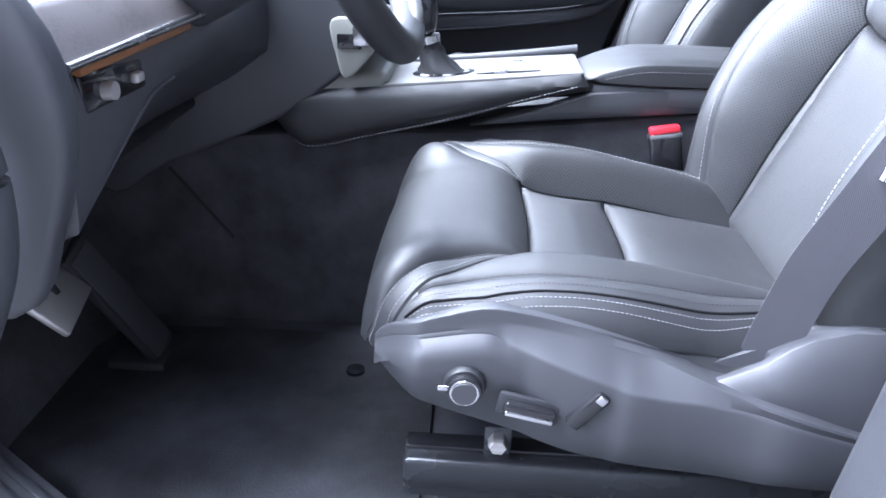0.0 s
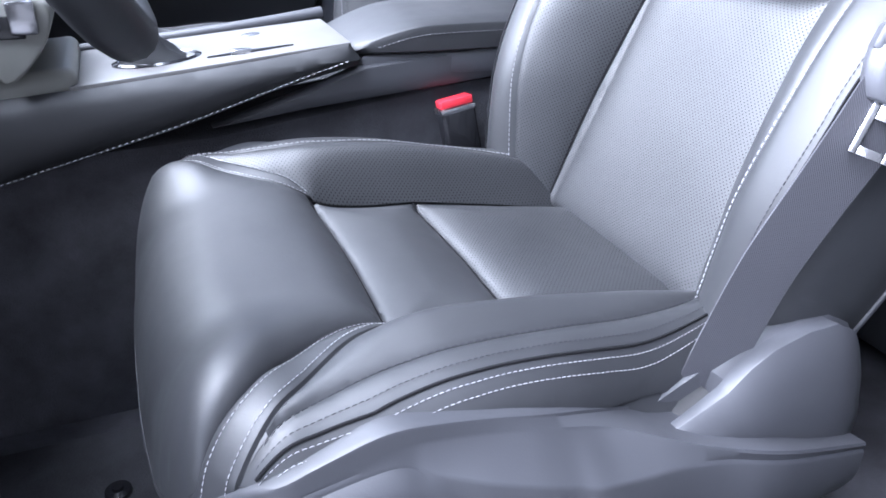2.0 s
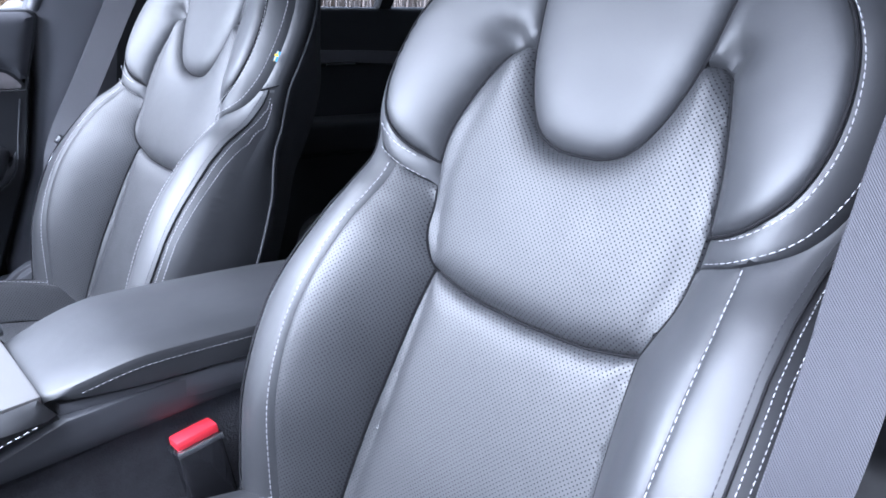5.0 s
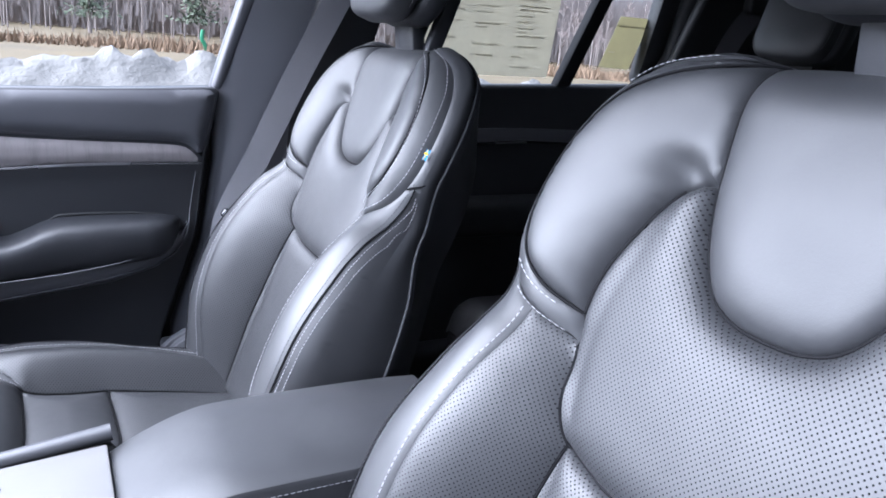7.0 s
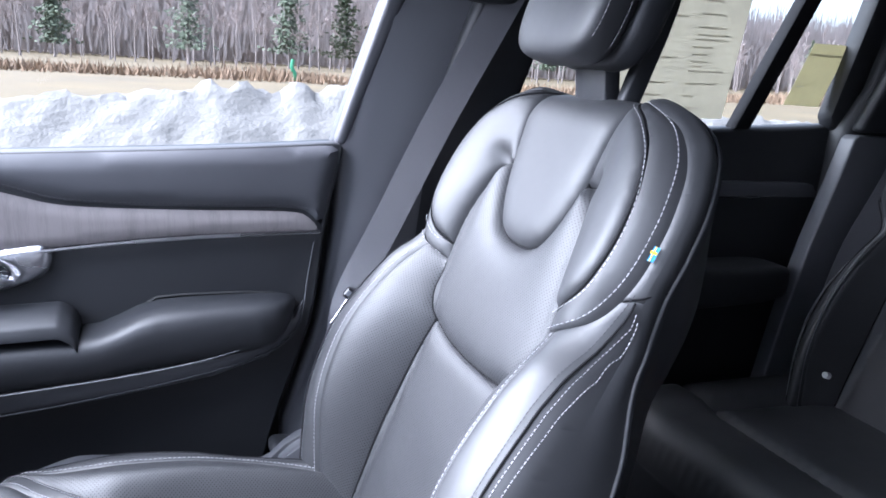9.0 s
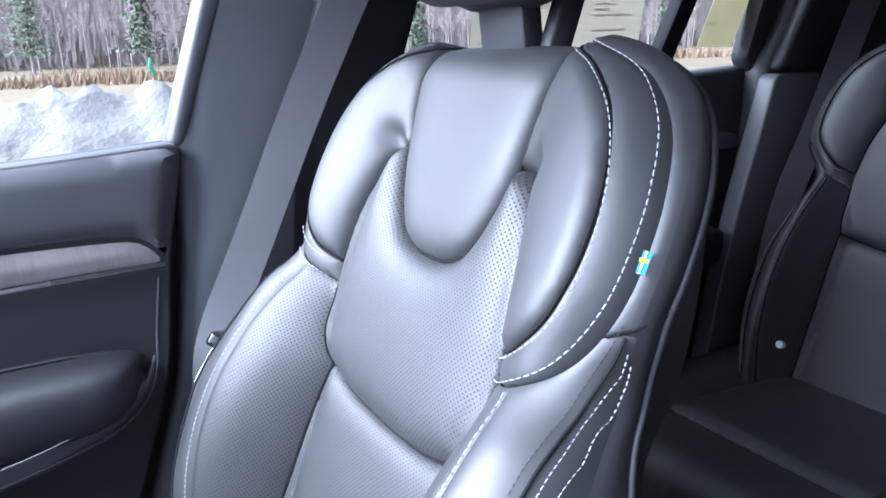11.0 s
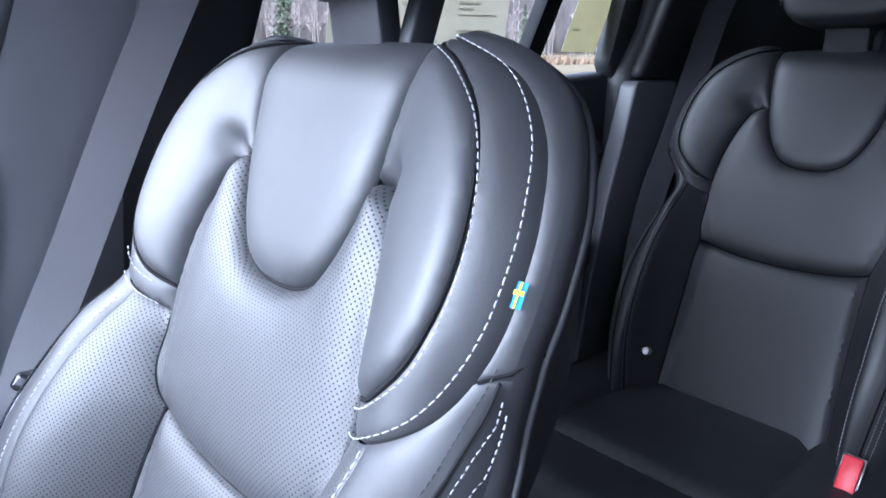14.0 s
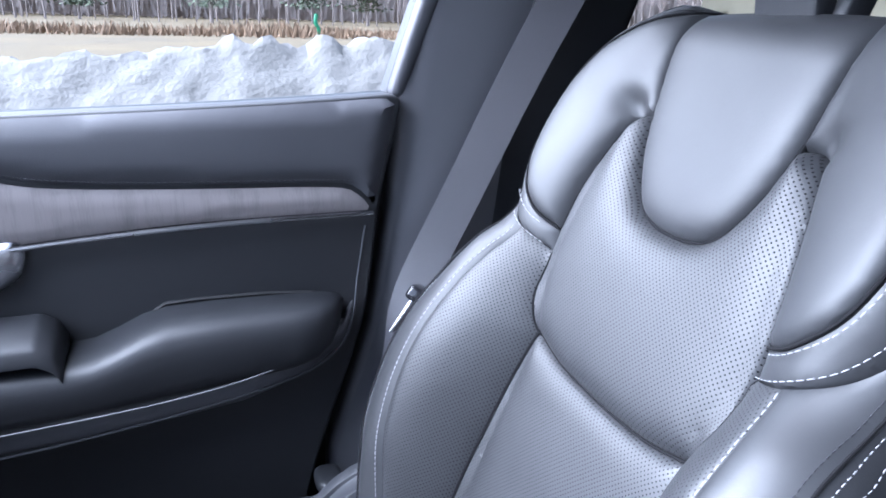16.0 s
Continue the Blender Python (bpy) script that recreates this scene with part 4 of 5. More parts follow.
slab("pillar_c", [(1.40, 1.285), (1.43, 1.36), (1.44, 1.67), (2.6, 1.67), (2.6, .45), (1.38, .45), (1.40, 1.2)], lambda a, b, d: (a, 1.90 - .22 * max(0, b - 1.25) + d, b), .08, SOFTTOUCH, kind="structure", label="black rear quarter trim", category="pillar", bevel=.02, segs=3)
slab("pillar_c_lower", [(1.395, 1.262), (1.405, 1.27), (1.525, 1.268), (1.53, 1.26), (1.50, 1.16), (1.46, 1.06), (1.40, .90), (1.36, .76), (1.25, .70), (1.265, .76), (1.29, .90), (1.33, 1.06), (1.37, 1.18)], lambda a, b, d: (a, 1.868 + d, b), .035, PILLAR, kind="structure", label="grey plastic lower trim of the rear pillar", category="pillar", bevel=.012, segs=3)
slab("pillar_c_upper", [(1.405, 1.275), (1.525, 1.275), (1.60, 1.45), (1.66, 1.66), (1.48, 1.66), (1.46, 1.50)], lambda a, b, d: (a, 1.874 - .22 * max(0, b - 1.25) + d, b), .03, SOFTTOUCH, kind="structure", label="black upper trim of the rear pillar", category="pillar", bevel=.012, segs=3)
slab("pillar_a", [(-1.05, 1.15), (-.95, 1.20), (.12, 1.60), (.12, 1.67), (.02, 1.67), (-1.12, 1.22)], lambda a, b, d: (a, 1.93 - .22 * max(0, b - 1.25) + d, b), .06, HEADLINER, kind="structure", label="charcoal windscreen pillar trim", category="pillar", bevel=.01)
slab("wall_roof_rail", [(.12, 1.60), (2.6, 1.60), (2.6, 1.68), (.12, 1.68)], lambda a, b, d: (a, 1.85 + d, b), .08, HEADLINER, kind="structure", label="charcoal roof rail trim", category="wall", bevel=.01)

# ---- passenger front door ----
p_door = thing("front_door", "closed front door with grey wood trim and an armrest", "car door", at=(0, 1.95, .5))
D_OUT = chain(spline([(-.95, 1.19), (-.5, 1.20), (-.1, 1.214), (.2, 1.224), (.385, 1.234)], 4), spline([(.385, 1.234), (.398, 1.226), (.392, 1.19), (.372, 1.10), (.350, .95), (.29, .77), (.24, .55)], 4), [(.2, .47), (-.95, .47)])
slab("door_panel", D_OUT, lambda a, b, d: (a, 1.935 + d, b), .05, SOFTTOUCH, p_door, bevel=.012, segs=3)
# padded upper, above the wood
up = chain(spline([(-.95, 1.185), (-.5, 1.197), (-.1, 1.211), (.2, 1.221), (.380, 1.230)], 4), [(.391, 1.222), (.386, 1.19), (.366, 1.105)], spline([(.366, 1.105), (.345, 1.127), (.31, 1.135), (.15, 1.140), (.02, 1.148), (-.04, 1.163), (-.11, 1.184), (-.2, 1.187), (-.95, 1.187 - .03)], 4)[1:])
pts, fs, d = flat_mesh(up, .012)
put("upper_pad", [(x, 1.935 - .014 * (1 - math.exp(-k / .008)), z) for (x, z), k in zip(pts, d)], fs, PLASTIC, p_door, "charcoal padded door top")
wood = chain(spline([(-.95, 1.150), (-.2, 1.181), (-.11, 1.178), (-.04, 1.158), (.02, 1.144), (.15, 1.136), (.31, 1.130), (.345, 1.120), (.362, 1.100)], 5), spline([(.362, 1.100), (.15, 1.097), (-.05, 1.082), (-.3, 1.05), (-.95, 1.0)], 4)[1:])
pts, fs, d = flat_mesh(wood, .010)
put("wood_trim", [(x, 1.932 - .006 * (1 - math.exp(-k / .004)), z) for (x, z), k in zip(pts, d)], fs, WOOD, p_door, "grey ash wood trim strip")
tube("chrome_strip", [(x, 1.924, z) for x, z in spline([(.362, 1.0985), (.15, 1.095), (-.05, 1.080), (-.3, 1.048), (-.95, .998)], 6)], .0028, CHROME, p_door, n=8)
stitches("pad_stitching", spline([(-.1, 1.192), (-.04, 1.171), (.02, 1.155), (.15, 1.146), (.31, 1.141), (.35, 1.133)], 8), lambda p, h: np.stack([p[:, 0], 1.921 - h, p[:, 1]], 1), DARKTHREAD, p_door)
# inner handle in its bezel
hb = chain(spline([(-.20, 1.055), (-.1, 1.080), (-.03, 1.092), (-.006, 1.088), (-.008, 1.06), (-.03, 1.040), (-.08, 1.028), (-.14, 1.025), (-.20, 1.03)], 5))
pts, fs, d = flat_mesh(hb, .005)
dish = np.exp(-(((pts[:, 0] + .085) / .032) ** 2 + ((pts[:, 1] - 1.055) / .017) ** 2) ** 2)
put("handle_bezel", [(x, 1.931 - .012 * (1 - math.exp(-k / .006)) + .016 * q, z) for (x, z), k, q in zip(pts, d, dish)], fs, CHROME, p_door, "satin chrome inner door handle")
hole = [(-.085 + .029 * math.cos(t), 1.055 + .0145 * math.sin(t)) for t in np.linspace(0, 2 * math.pi, 24, endpoint=False)]
pts, fs, d = flat_mesh(np.array(hole), .005)
put("handle_hollow", [(x, 1.925 + .6 * k, z) for (x, z), k in zip(pts, d)], fs, SHINY, p_door)
tube("handle_lever", [(-.16, 1.915, 1.045), (-.12, 1.906, 1.052), (-.075, 1.904, 1.050), (-.05, 1.912, 1.045)], [.006, .009, .009, .005], CHROME, p_door, flat=.8)
# armrest: a rounded pad that swells into the cabin
def arm_ring(x, top, bot, out):
    """A flat shelf, a rounded outer shoulder and a face that falls back inward."""
    h = top - bot
    prof = ((0, top), (.5, top - .001), (.72, top - .003 * min(1, h / .06)), (.88, top - .09 * h), (.96, top - .18 * h), (1.0, top - .32 * h), (.99, top - .5 * h), (.94, top - .72 * h), (.86, top - .88 * h), (.74, top - .97 * h), (.5, bot), (0, bot))
    return [(x, 1.937 - out * f, z) for f, z in prof]


loft("armrest", [arm_ring(x, t, b, o) for x, t, b, o in ((-.60, .965, .880, .07), (-.30, .972, .886, .075), (-.10, .972, .897, .075), (-.03, .972, .902, .075), (.015, .970, .905, .074), (.050, .974, .907, .073), (.075, .984, .909, .073), (.100, .996, .911, .072), (.125, 1.003, .913, .072), (.18, 1.005, .918, .070), (.26, 1.004, .927, .067), (.287, 1.003, .933, .062), (.305, 1.001, .945, .048), (.318, .998, .963, .026), (.325, .993, .978, .008))], SOFTTOUCH, p_door, "padded black armrest", closed=False, caps=False)
loft("armrest_ledge", [arm_ring(x, t, b, o) for x, t, b, o in ((-.60, .893, .838, .045), (-.30, .898, .846, .05), (-.13, .903, .855, .05), (.05, .915, .868, .048), (.20, .927, .886, .045), (.28, .942, .908, .036), (.325, .968, .940, .02), (.338, .988, .965, .006))], PLASTIC, p_door, closed=False, caps=False)
arm_line = spline([(-.60, .888, .066), (-.3, .894, .071), (-.1, .905, .070), (.1, .918, .067), (.22, .932, .056), (.30, .950, .032), (.322, .970, .012)], 6)
tube("armrest_piping", [(x, 1.934 - d - .002, z) for x, z, d in arm_line], .0008, GREYTHREAD, p_door, n=6)
tube("ledge_lip", [(x, 1.937 - d, z) for x, z, d in spline([(-.60, .842, .044), (-.30, .850, .046), (-.05, .867, .047), (.05, .877, .046), (.15, .890, .044), (.24, .906, .040), (.29, .921, .034), (.322, .942, .022), (.338, .972, .008), (.345, 1.02, .004), (.355, 1.08, .003)], 5)], .0017, GREYPLASTIC, p_door, n=8)
loft("switch_plinth", [[(x, 1.936, z - .03), (x, 1.936, z), (x, 1.925, z + .004), (x, 1.885, z - .003), (x, 1.868, z - .012), (x, 1.862, z - .03)] for x, z in ((-.60, .995), (-.20, 1.003), (-.06, 1.007), (.002, 1.008), (.018, .998), (.025, .982))], SOFTTOUCH, p_door, bevel=.004)
box("window_switch", (-.135, 1.880, .998), (-.105, 1.900, 1.008), CHROME, p_door, bevel=.003)
# A black tube draws the shade of the crease behind the armrest.
tube("pull_crease", [(x, 1.9335, z) for x, z in ((.112, .998), (.125, 1.006), (.16, 1.0075), (.24, 1.0065), (.29, 1.002), (.326, .988))], .0022, RUBBER, p_door, n=6)
# lower pocket with a raised corner
slab("door_pocket", chain(spline([(-.9, .60), (-.3, .60), (.1, .615), (.19, .64), (.22, .63), (.20, .55)], 4), [(.18, .49), (-.9, .49)]), lambda a, b, d: (a, 1.88 + d, b), .05, PLASTIC, p_door, bevel=.015, segs=3)
rounded_block("pocket_knob", (.300, 1.915, .750), (.036, .05, .022), SOFTTOUCH, p_door, power=3)
# window: frame, seal and pane
slab("window_seal", chain(spline([(-.95, 1.188), (-.1, 1.212), (.385, 1.232)], 3), [(.385, 1.226), (-.1, 1.206), (-.95, 1.182)]), lambda a, b, d: (a, 1.945 + d, b), .02, VINYL, p_door, bevel=.002)
fr = [(.388, 1.232), (.405, 1.225), (.43, 1.30), (.485, 1.46), (.545, 1.64), (.52, 1.645), (.455, 1.46), (.405, 1.29)]
slab("window_frame", fr, lambda a, b, d: (a, 1.948 - .22 * max(0, b - 1.25) + d, b), .03, PLASTIC, p_door, bevel=.008, segs=3)
slab("window_top_rail", [(-.35, 1.575), (.54, 1.60), (.54, 1.66), (-.35, 1.65)], lambda a, b, d: (a, 1.948 - .22 * (b - 1.25) + d, b), .03, VINYL, p_door, bevel=.006)
def pane(name, outline, y, parent, label="clear side window glass", mat=None):
    n = len(outline)
    ob = put(name, [(a, y - .22 * max(0, b - 1.25), b) for a, b in outline], [tuple(range(n))], mat or GLASS, parent, label, smooth=False, fix=False)
    ob.visible_shadow = mat is TINTED
    return ob


pane("window_pane", [(-.95, 1.18), (.40, 1.225), (.41, 1.29), (.46, 1.46), (.52, 1.645), (-.33, 1.62)], 1.966, p_door)

# ---- passenger rear door ----
r_door = thing("rear_door", "closed rear door with a dark trim strip", "car door", at=(1, 1.95, .5))
slab("door_panel", chain(spline([(.66, 1.252), (1.0, 1.266), (1.42, 1.285)], 4), [(1.40, 1.1), (1.36, .47), (.66, .47)]), lambda a, b, d: (a, 1.935 + d, b), .05, SOFTTOUCH, r_door, bevel=.012, segs=3)
slab("trim_strip", chain(spline([(.66, 1.155), (1.0, 1.172), (1.33, 1.168), (1.375, 1.155), (1.39, 1.138)], 4), [(1.06, 1.146), (.66, 1.13)]), lambda a, b, d: (a, 1.922 + d, b), .02, PLASTIC, r_door, bevel=.004)
tube("chrome_strip", [(.66, 1.92, 1.128), (1.06, 1.92, 1.143), (1.23, 1.92, 1.141)], .002, CHROME, r_door, n=6)
rounded_block("armrest", (1.02, 1.90, .98), (.55, .10, .08), SOFTTOUCH, r_door, power=5)
rounded_block("pocket", (1.0, 1.90, .62), (.55, .09, .12), SOFTTOUCH, r_door, power=5)
slab("window_divider", [(1.150, 1.27), (1.190, 1.27), (1.275, 1.56), (1.30, 1.65), (1.26, 1.65), (1.235, 1.56)], lambda a, b, d: (a, 1.935 - .22 * max(0, b - 1.25) + d, b), .03, VINYL, r_door, bevel=.006)
slab("window_frame", [(1.375, 1.30), (1.40, 1.27), (1.45, 1.285), (1.46, 1.65), (1.40, 1.65), (1.385, 1.57)], lambda a, b, d: (a, 1.925 - .22 * max(0, b - 1.25) + d, b), .04, SOFTTOUCH, r_door, bevel=.01)
pane("window_pane", [(.66, 1.25), (1.17, 1.27), (1.28, 1.64), (.78, 1.64)], 1.966, r_door, "lightly tinted rear window glass", TINTED)
pane("quarter_pane", [(1.18, 1.27), (1.42, 1.28), (1.44, 1.64), (1.29, 1.64)], 1.966, r_door, "lightly tinted quarter glass", TINTED)


def paper(name, label, corners, mat, bars, parent=None):
    """A sheet stuck inside a pane; bars of print on it."""
    a, b, c, d = [np.array(k, float) for k in corners]
    at = lambda s, t, o: (lambda p: (p[0], 1.955 - .22 * max(0, p[1] - 1.25) - o, p[1]))((a * (1 - s) + b * s) * (1 - t) + (d * (1 - s) + c * s) * t)
    t = thing(name, label, "window sticker", at=at(.5, .5, 0))
    put("sheet", [at(0, 0, 0), at(1, 0, 0), at(1, 1, 0), at(0, 1, 0), at(0, 0, -.0006), at(1, 0, -.0006), at(1, 1, -.0006), at(0, 1, -.0006)], [(0, 1, 2, 3), (4, 7, 6, 5), (0, 4, 5, 1), (1, 5, 6, 2), (2, 6, 7, 3), (3, 7, 4, 0)], mat, t, smooth=False)
    for s0, t0, s1, t1 in bars:
        put("print_bar", [at(s0, t0, .0008), at(s1, t0, .0008), at(s1, t1, .0008), at(s0, t1, .0008)], [(0, 1, 2, 3)], INK, t, smooth=False, fix=False)
    return t


rng = random.Random(4)
bars = [(.55, .93, .95, .965), (.05, .93, .35, .955)]
for col in (.04, .36, .68):
    tt = .88
    while tt > .06:
        wdt = rng.uniform(.08, .26)
        bars.append((col, tt - .006, col + wdt, tt + .004))
        tt -= rng.choice([.026, .04, .07, .11])
paper("price_sheet", "large printed paper sheet on the rear window", [(.80, 1.282), (1.13, 1.288), (1.112, 1.60), (.80, 1.60)], PAPER, bars)
paper("quarter_sticker", "yellow paper sticker on the quarter window", [(1.271, 1.32), (1.364, 1.318), (1.389, 1.437), (1.297, 1.436)], PAPERYELLOW, [(.08, .80, .92, .84), (.08, .3, .3, .32)])

# ---- driver side: sill, pillar ----
wall("wall_sill_left", [(-1.05, .40), (2.6, .40), (2.6, .50), (-1.05, .50)], .44, .10, SOFTTOUCH, label="black door sill trim", category="wall")
footrest = thing("footrest", "ribbed grey footrest at the side of the footwell", "footrest", at=(-.56, .62, .45))
fm = Matrix.Translation((-.66, .738, .445)) @ Matrix.Rotation(radians(-32), 4, 'Z')
box("pad", (-.08, -.13, .0), (.30, .0, .058), PLASTIC, footrest, bevel=.006, m=fm)
for i in range(5):
    box("rib", (-.07, -.122 + i * .024, .056), (.29, -.110 + i * .024, .063), GREYPLASTIC, footrest, bevel=.002, m=fm)
slab("pillar_b_left", [(.285, .45), (.29, .75), (.305, .90), (.33, 1.1), (.40, 1.35), (.50, 1.67), (.74, 1.67), (.66, 1.3), (.62, .45)], lambda a, b, d: (a, .455 + .22 * max(0, b - 1.25) - d, b), .07, SOFTTOUCH, kind="structure", label="charcoal plastic driver side pillar trim", category="pillar", bevel=.015, segs=3)
slab("pillar_c_left", [(1.42, .45), (1.42, 1.67), (2.6, 1.67), (2.6, .45)], lambda a, b, d: (a, .50 + .22 * max(0, b - 1.25) - d, b), .08, SOFTTOUCH, kind="structure", label="black rear quarter trim", category="pillar", bevel=.02)
r_door2 = thing("rear_door", "closed rear door on the driver side", "car door", at=(1, .46, .5))
slab("door_panel", [(.60, .47), (.62, 1.25), (1.42, 1.28), (1.42, .47)], lambda a, b, d: (a, .48 - d, b), .05, SOFTTOUCH, r_door2, bevel=.012)
tinted = put("window_pane", [(.62, .46, 1.25), (1.42, .46, 1.28), (1.42, .56, 1.66), (.74, .56, 1.66)], [(0, 1, 2, 3)], DARKGLASS, r_door2, "very dark rear window glass, its tint added to cut side light", smooth=False, fix=False)
slab("wall_roof_rail_left", [(.12, 1.60), (2.6, 1.60), (2.6, 1.68), (.12, 1.68)], lambda a, b, d: (a, .56 - d, b), .08, HEADLINER, kind="structure", label="charcoal roof rail trim", category="wall", bevel=.01)
slab("pillar_a_left", [(-1.05, 1.15), (-.95, 1.20), (.12, 1.60), (.12, 1.67), (.02, 1.67), (-1.12, 1.22)], lambda a, b, d: (a, .49 + .22 * max(0, b - 1.25) - d, b), .06, HEADLINER, kind="structure", label="charcoal windscreen pillar trim", category="pillar", bevel=.01)

# ---- centre console ----
con = thing("centre_console", "dark console with a padded lid and stitched sides", "console", at=(.1, YC, .5))
# carpeted tunnel under it
tun = thing("tunnel", "black carpeted transmission tunnel", "tunnel", kind="structure", at=(0, YC, .45))
slab("tunnel_body", [(-.95, .44), (.60, .44), (.60, .86), (.34, .87), (-.02, .825), (-.28, .815), (-.45, .80), (-.62, .80), (-.95, .9)], lambda a, b, d: (a, 1.135 + d, b), .145, CARPET, tun, bevel=.01)
tube("carpet_seam", [(-.528, 1.134, .743), (-.429, 1.134, .615)], .003, RUBBER, tun, n=6)
for s in (1, -1):
    side = lambda y: (lambda a, b, d, y=y, s=s: (a, YC - s * (YC - y) + s * d, b))
    # stitched leather flank
    flank = chain(spline([(-.33, .838), (-.30, .804), (-.27, .793), (-.18, .815), (-.045, .848), (.06, .880), (.168, .905)], 6), spline([(.150, .930), (.05, .917), (-.1, .902), (-.2, .895), (-.29, .885), (-.33, .838)], 5))[:-1]
    pts, fs, d = flat_mesh(flank, .008)
    put("console_flank", [(x, YC - s * (YC - 1.118) - s * .016 * (1 - math.exp(-k / .012)), z) for (x, z), k in zip(pts, d)], fs, LEATHER, con, "stitched leather console side")
    stitches("flank_stitching", spline([(-.30, .812), (-.27, .801), (-.18, .822), (-.045, .856), (.06, .888), (.15, .914)], 8), lambda p, h, s=s: np.stack([p[:, 0], YC - s * (YC - 1.103) - s * h, p[:, 1]], 1), THREAD, con, .001, .004, .003)
    slab("console_side_strip", [(-.02, .838), (.1, .872), (.172, .898), (.36, .915), (.50, .915), (.50, .875), (.35, .873), (.1, .852)], side(1.122), .03, GREYPLASTIC, con, "grey plastic console side strip", bevel=.004)
    if s < 0:
        tube("top_rim", [(x, YC - s * (YC - 1.128), z) for x, z in spline([(-.29, .888), (-.1, .905), (.05, .920), (.160, .934)], 6)], .009, GREYPLASTIC, con, n=10)
# lid in two layers
lid_x = np.r_[np.linspace(.146, .26, 12), np.linspace(.28, .50, 8)]
lid_z = np.interp(lid_x, *zip(*spline([(.146, .917), (.165, .923), (.20, .935), (.235, .944), (.27, .947), (.38, .947), (.50, .945)], 6)))
lid_w = np.interp(lid_x, *zip(*spline([(.146, .056), (.152, .066), (.18, .078), (.24, .087), (.32, .089), (.46, .088), (.50, .084)], 6)))
rings = []
for x, z, w in zip(lid_x, lid_z, lid_w):
    rings.append([(x + dx, YC + y, zz) for dx, y, zz in ((.014, -w + .006, .910), (.006, -w, .914), (.0, -w, z - .006), (.0, -w + .002, z - .002), (.0, -w + .007, z), (.0, -w * .5, z + .0015), (.0, w * .5, z + .0015), (.0, w - .007, z), (.0, w - .002, z - .002), (.0, w, z - .006), (.006, w, .914), (.014, w - .006, .910))])
lid = loft("lid", rings, LEATHER, con, "padded leather armrest lid")
for k in (-1, 1):
    stitches("lid_stitching", np.stack([lid_x[4:], lid_z[4:] - .012], 1), lambda p, h, k=k: np.stack([p[:, 0], YC + k * (np.interp(p[:, 0], lid_x, lid_w) + h), p[:, 1]], 1), GREYTHREAD, con, .0008)
slab("lid_base", chain(spline([(.170, 1.135), (.30, 1.121), (.50, 1.123)], 3), spline([(.50, 2 * YC - 1.123), (.30, 2 * YC - 1.121), (.170, 2 * YC - 1.135)], 3)), lambda a, b, d: (a, b, .880 + d), .030, PLASTIC, con, bevel=.005)
# sliding cover and trim plate between the rims
slab("cover_plate", [(-.16, 1.117), (.155, 1.124), (.155, 2 * YC - 1.142), (-.16, 2 * YC - 1.133)], lambda a, b, d: (a, b, .895 + .09 * (a + .1) + d), .012, PALE, con, "pale metal sliding cover", bevel=.003)
oval = [(.053 + .012 * math.cos(t), 1.235 + .007 * math.sin(t)) for t in np.linspace(0, 2 * math.pi, 16, endpoint=False)]
slab("key_button", oval, lambda a, b, d: (a, b, .918 + .09 * (a - .053) + d), .004, CHROME, con, bevel=.001)
slab("cover_slot", [(-.012, 1.150), (.03, 1.145), (.09, 1.149), (.03, 1.155)], lambda a, b, d: (a, b, .9065 + .09 * (a + .1) + d), .0025, SHINY, con, bevel=.0005)
rounded_block("cover_catch", (.028, 1.151, .9205), (.026, .012, .006), CHROME, con, power=4)
# Cream also stands in for light falling on the raised leather front.
slab("selector_plate", [(-.33, 1.114), (-.150, 1.120), (-.150, 2 * YC - 1.120), (-.33, 2 * YC - 1.114)], lambda a, b, d: (a, b, .876 + .09 * (a + .3) + d), .032, CREAM, con, "cream satin selector surround, light on leather put into its colour", bevel=.012, segs=4)
# Black sheet put in for the shaded gap in front of the boot.
slab("selector_gap_shade", [(-.158, 1.16), (-.11, 1.16), (-.11, 1.25), (-.158, 1.25)], lambda a, b, d: (a, b, .9008 + .09 * (a + .1) + d), .002, SHINY, con, bevel=.001)
slab("pod", spline([(-.64, .71), (-.52, .757), (-.335, .836), (-.245, .895), (-.205, .935), (-.19, 1.0), (-.21, 1.06), (-.50, 1.10), (-.70, 1.0)], 4, True), lambda a, b, d: (a, 1.108 + d, b), .195, PLASTIC, con, bevel=.012, segs=3)
slab("pod_trim", spline([(-.230, 1.000), (-.176, .998), (-.160, .980), (-.174, .945), (-.212, .912), (-.226, .95)], 4, True), lambda a, b, d: (a, 1.098 + d, b), .21, CREAM, con, "cream trim at the foot of the dashboard", bevel=.008, segs=3)
box("pod_socket", (-.222, 1.094, .958), (-.185, 1.100, .980), SHINY, con, bevel=.002)
box("pod_chrome", (-.198, 1.090, .962), (-.172, 1.102, .995), CHROME, con, bevel=.004)
gear = thing("gear_selector", "gear lever in a wrinkled boot with a satin base ring", "gear lever", at=(-.065, 1.18, .9))
loft("base_ring", [[(-.065 + r * 1.15 * math.cos(t), 1.18 + r * .75 * math.sin(t), z + .09 * r * math.cos(t)) for t in np.linspace(0, 2 * math.pi, 28, endpoint=False)] for r, z in ((.044, .906), (.044, .911), (.040, .913), (.036, .910))], SHINY, gear)
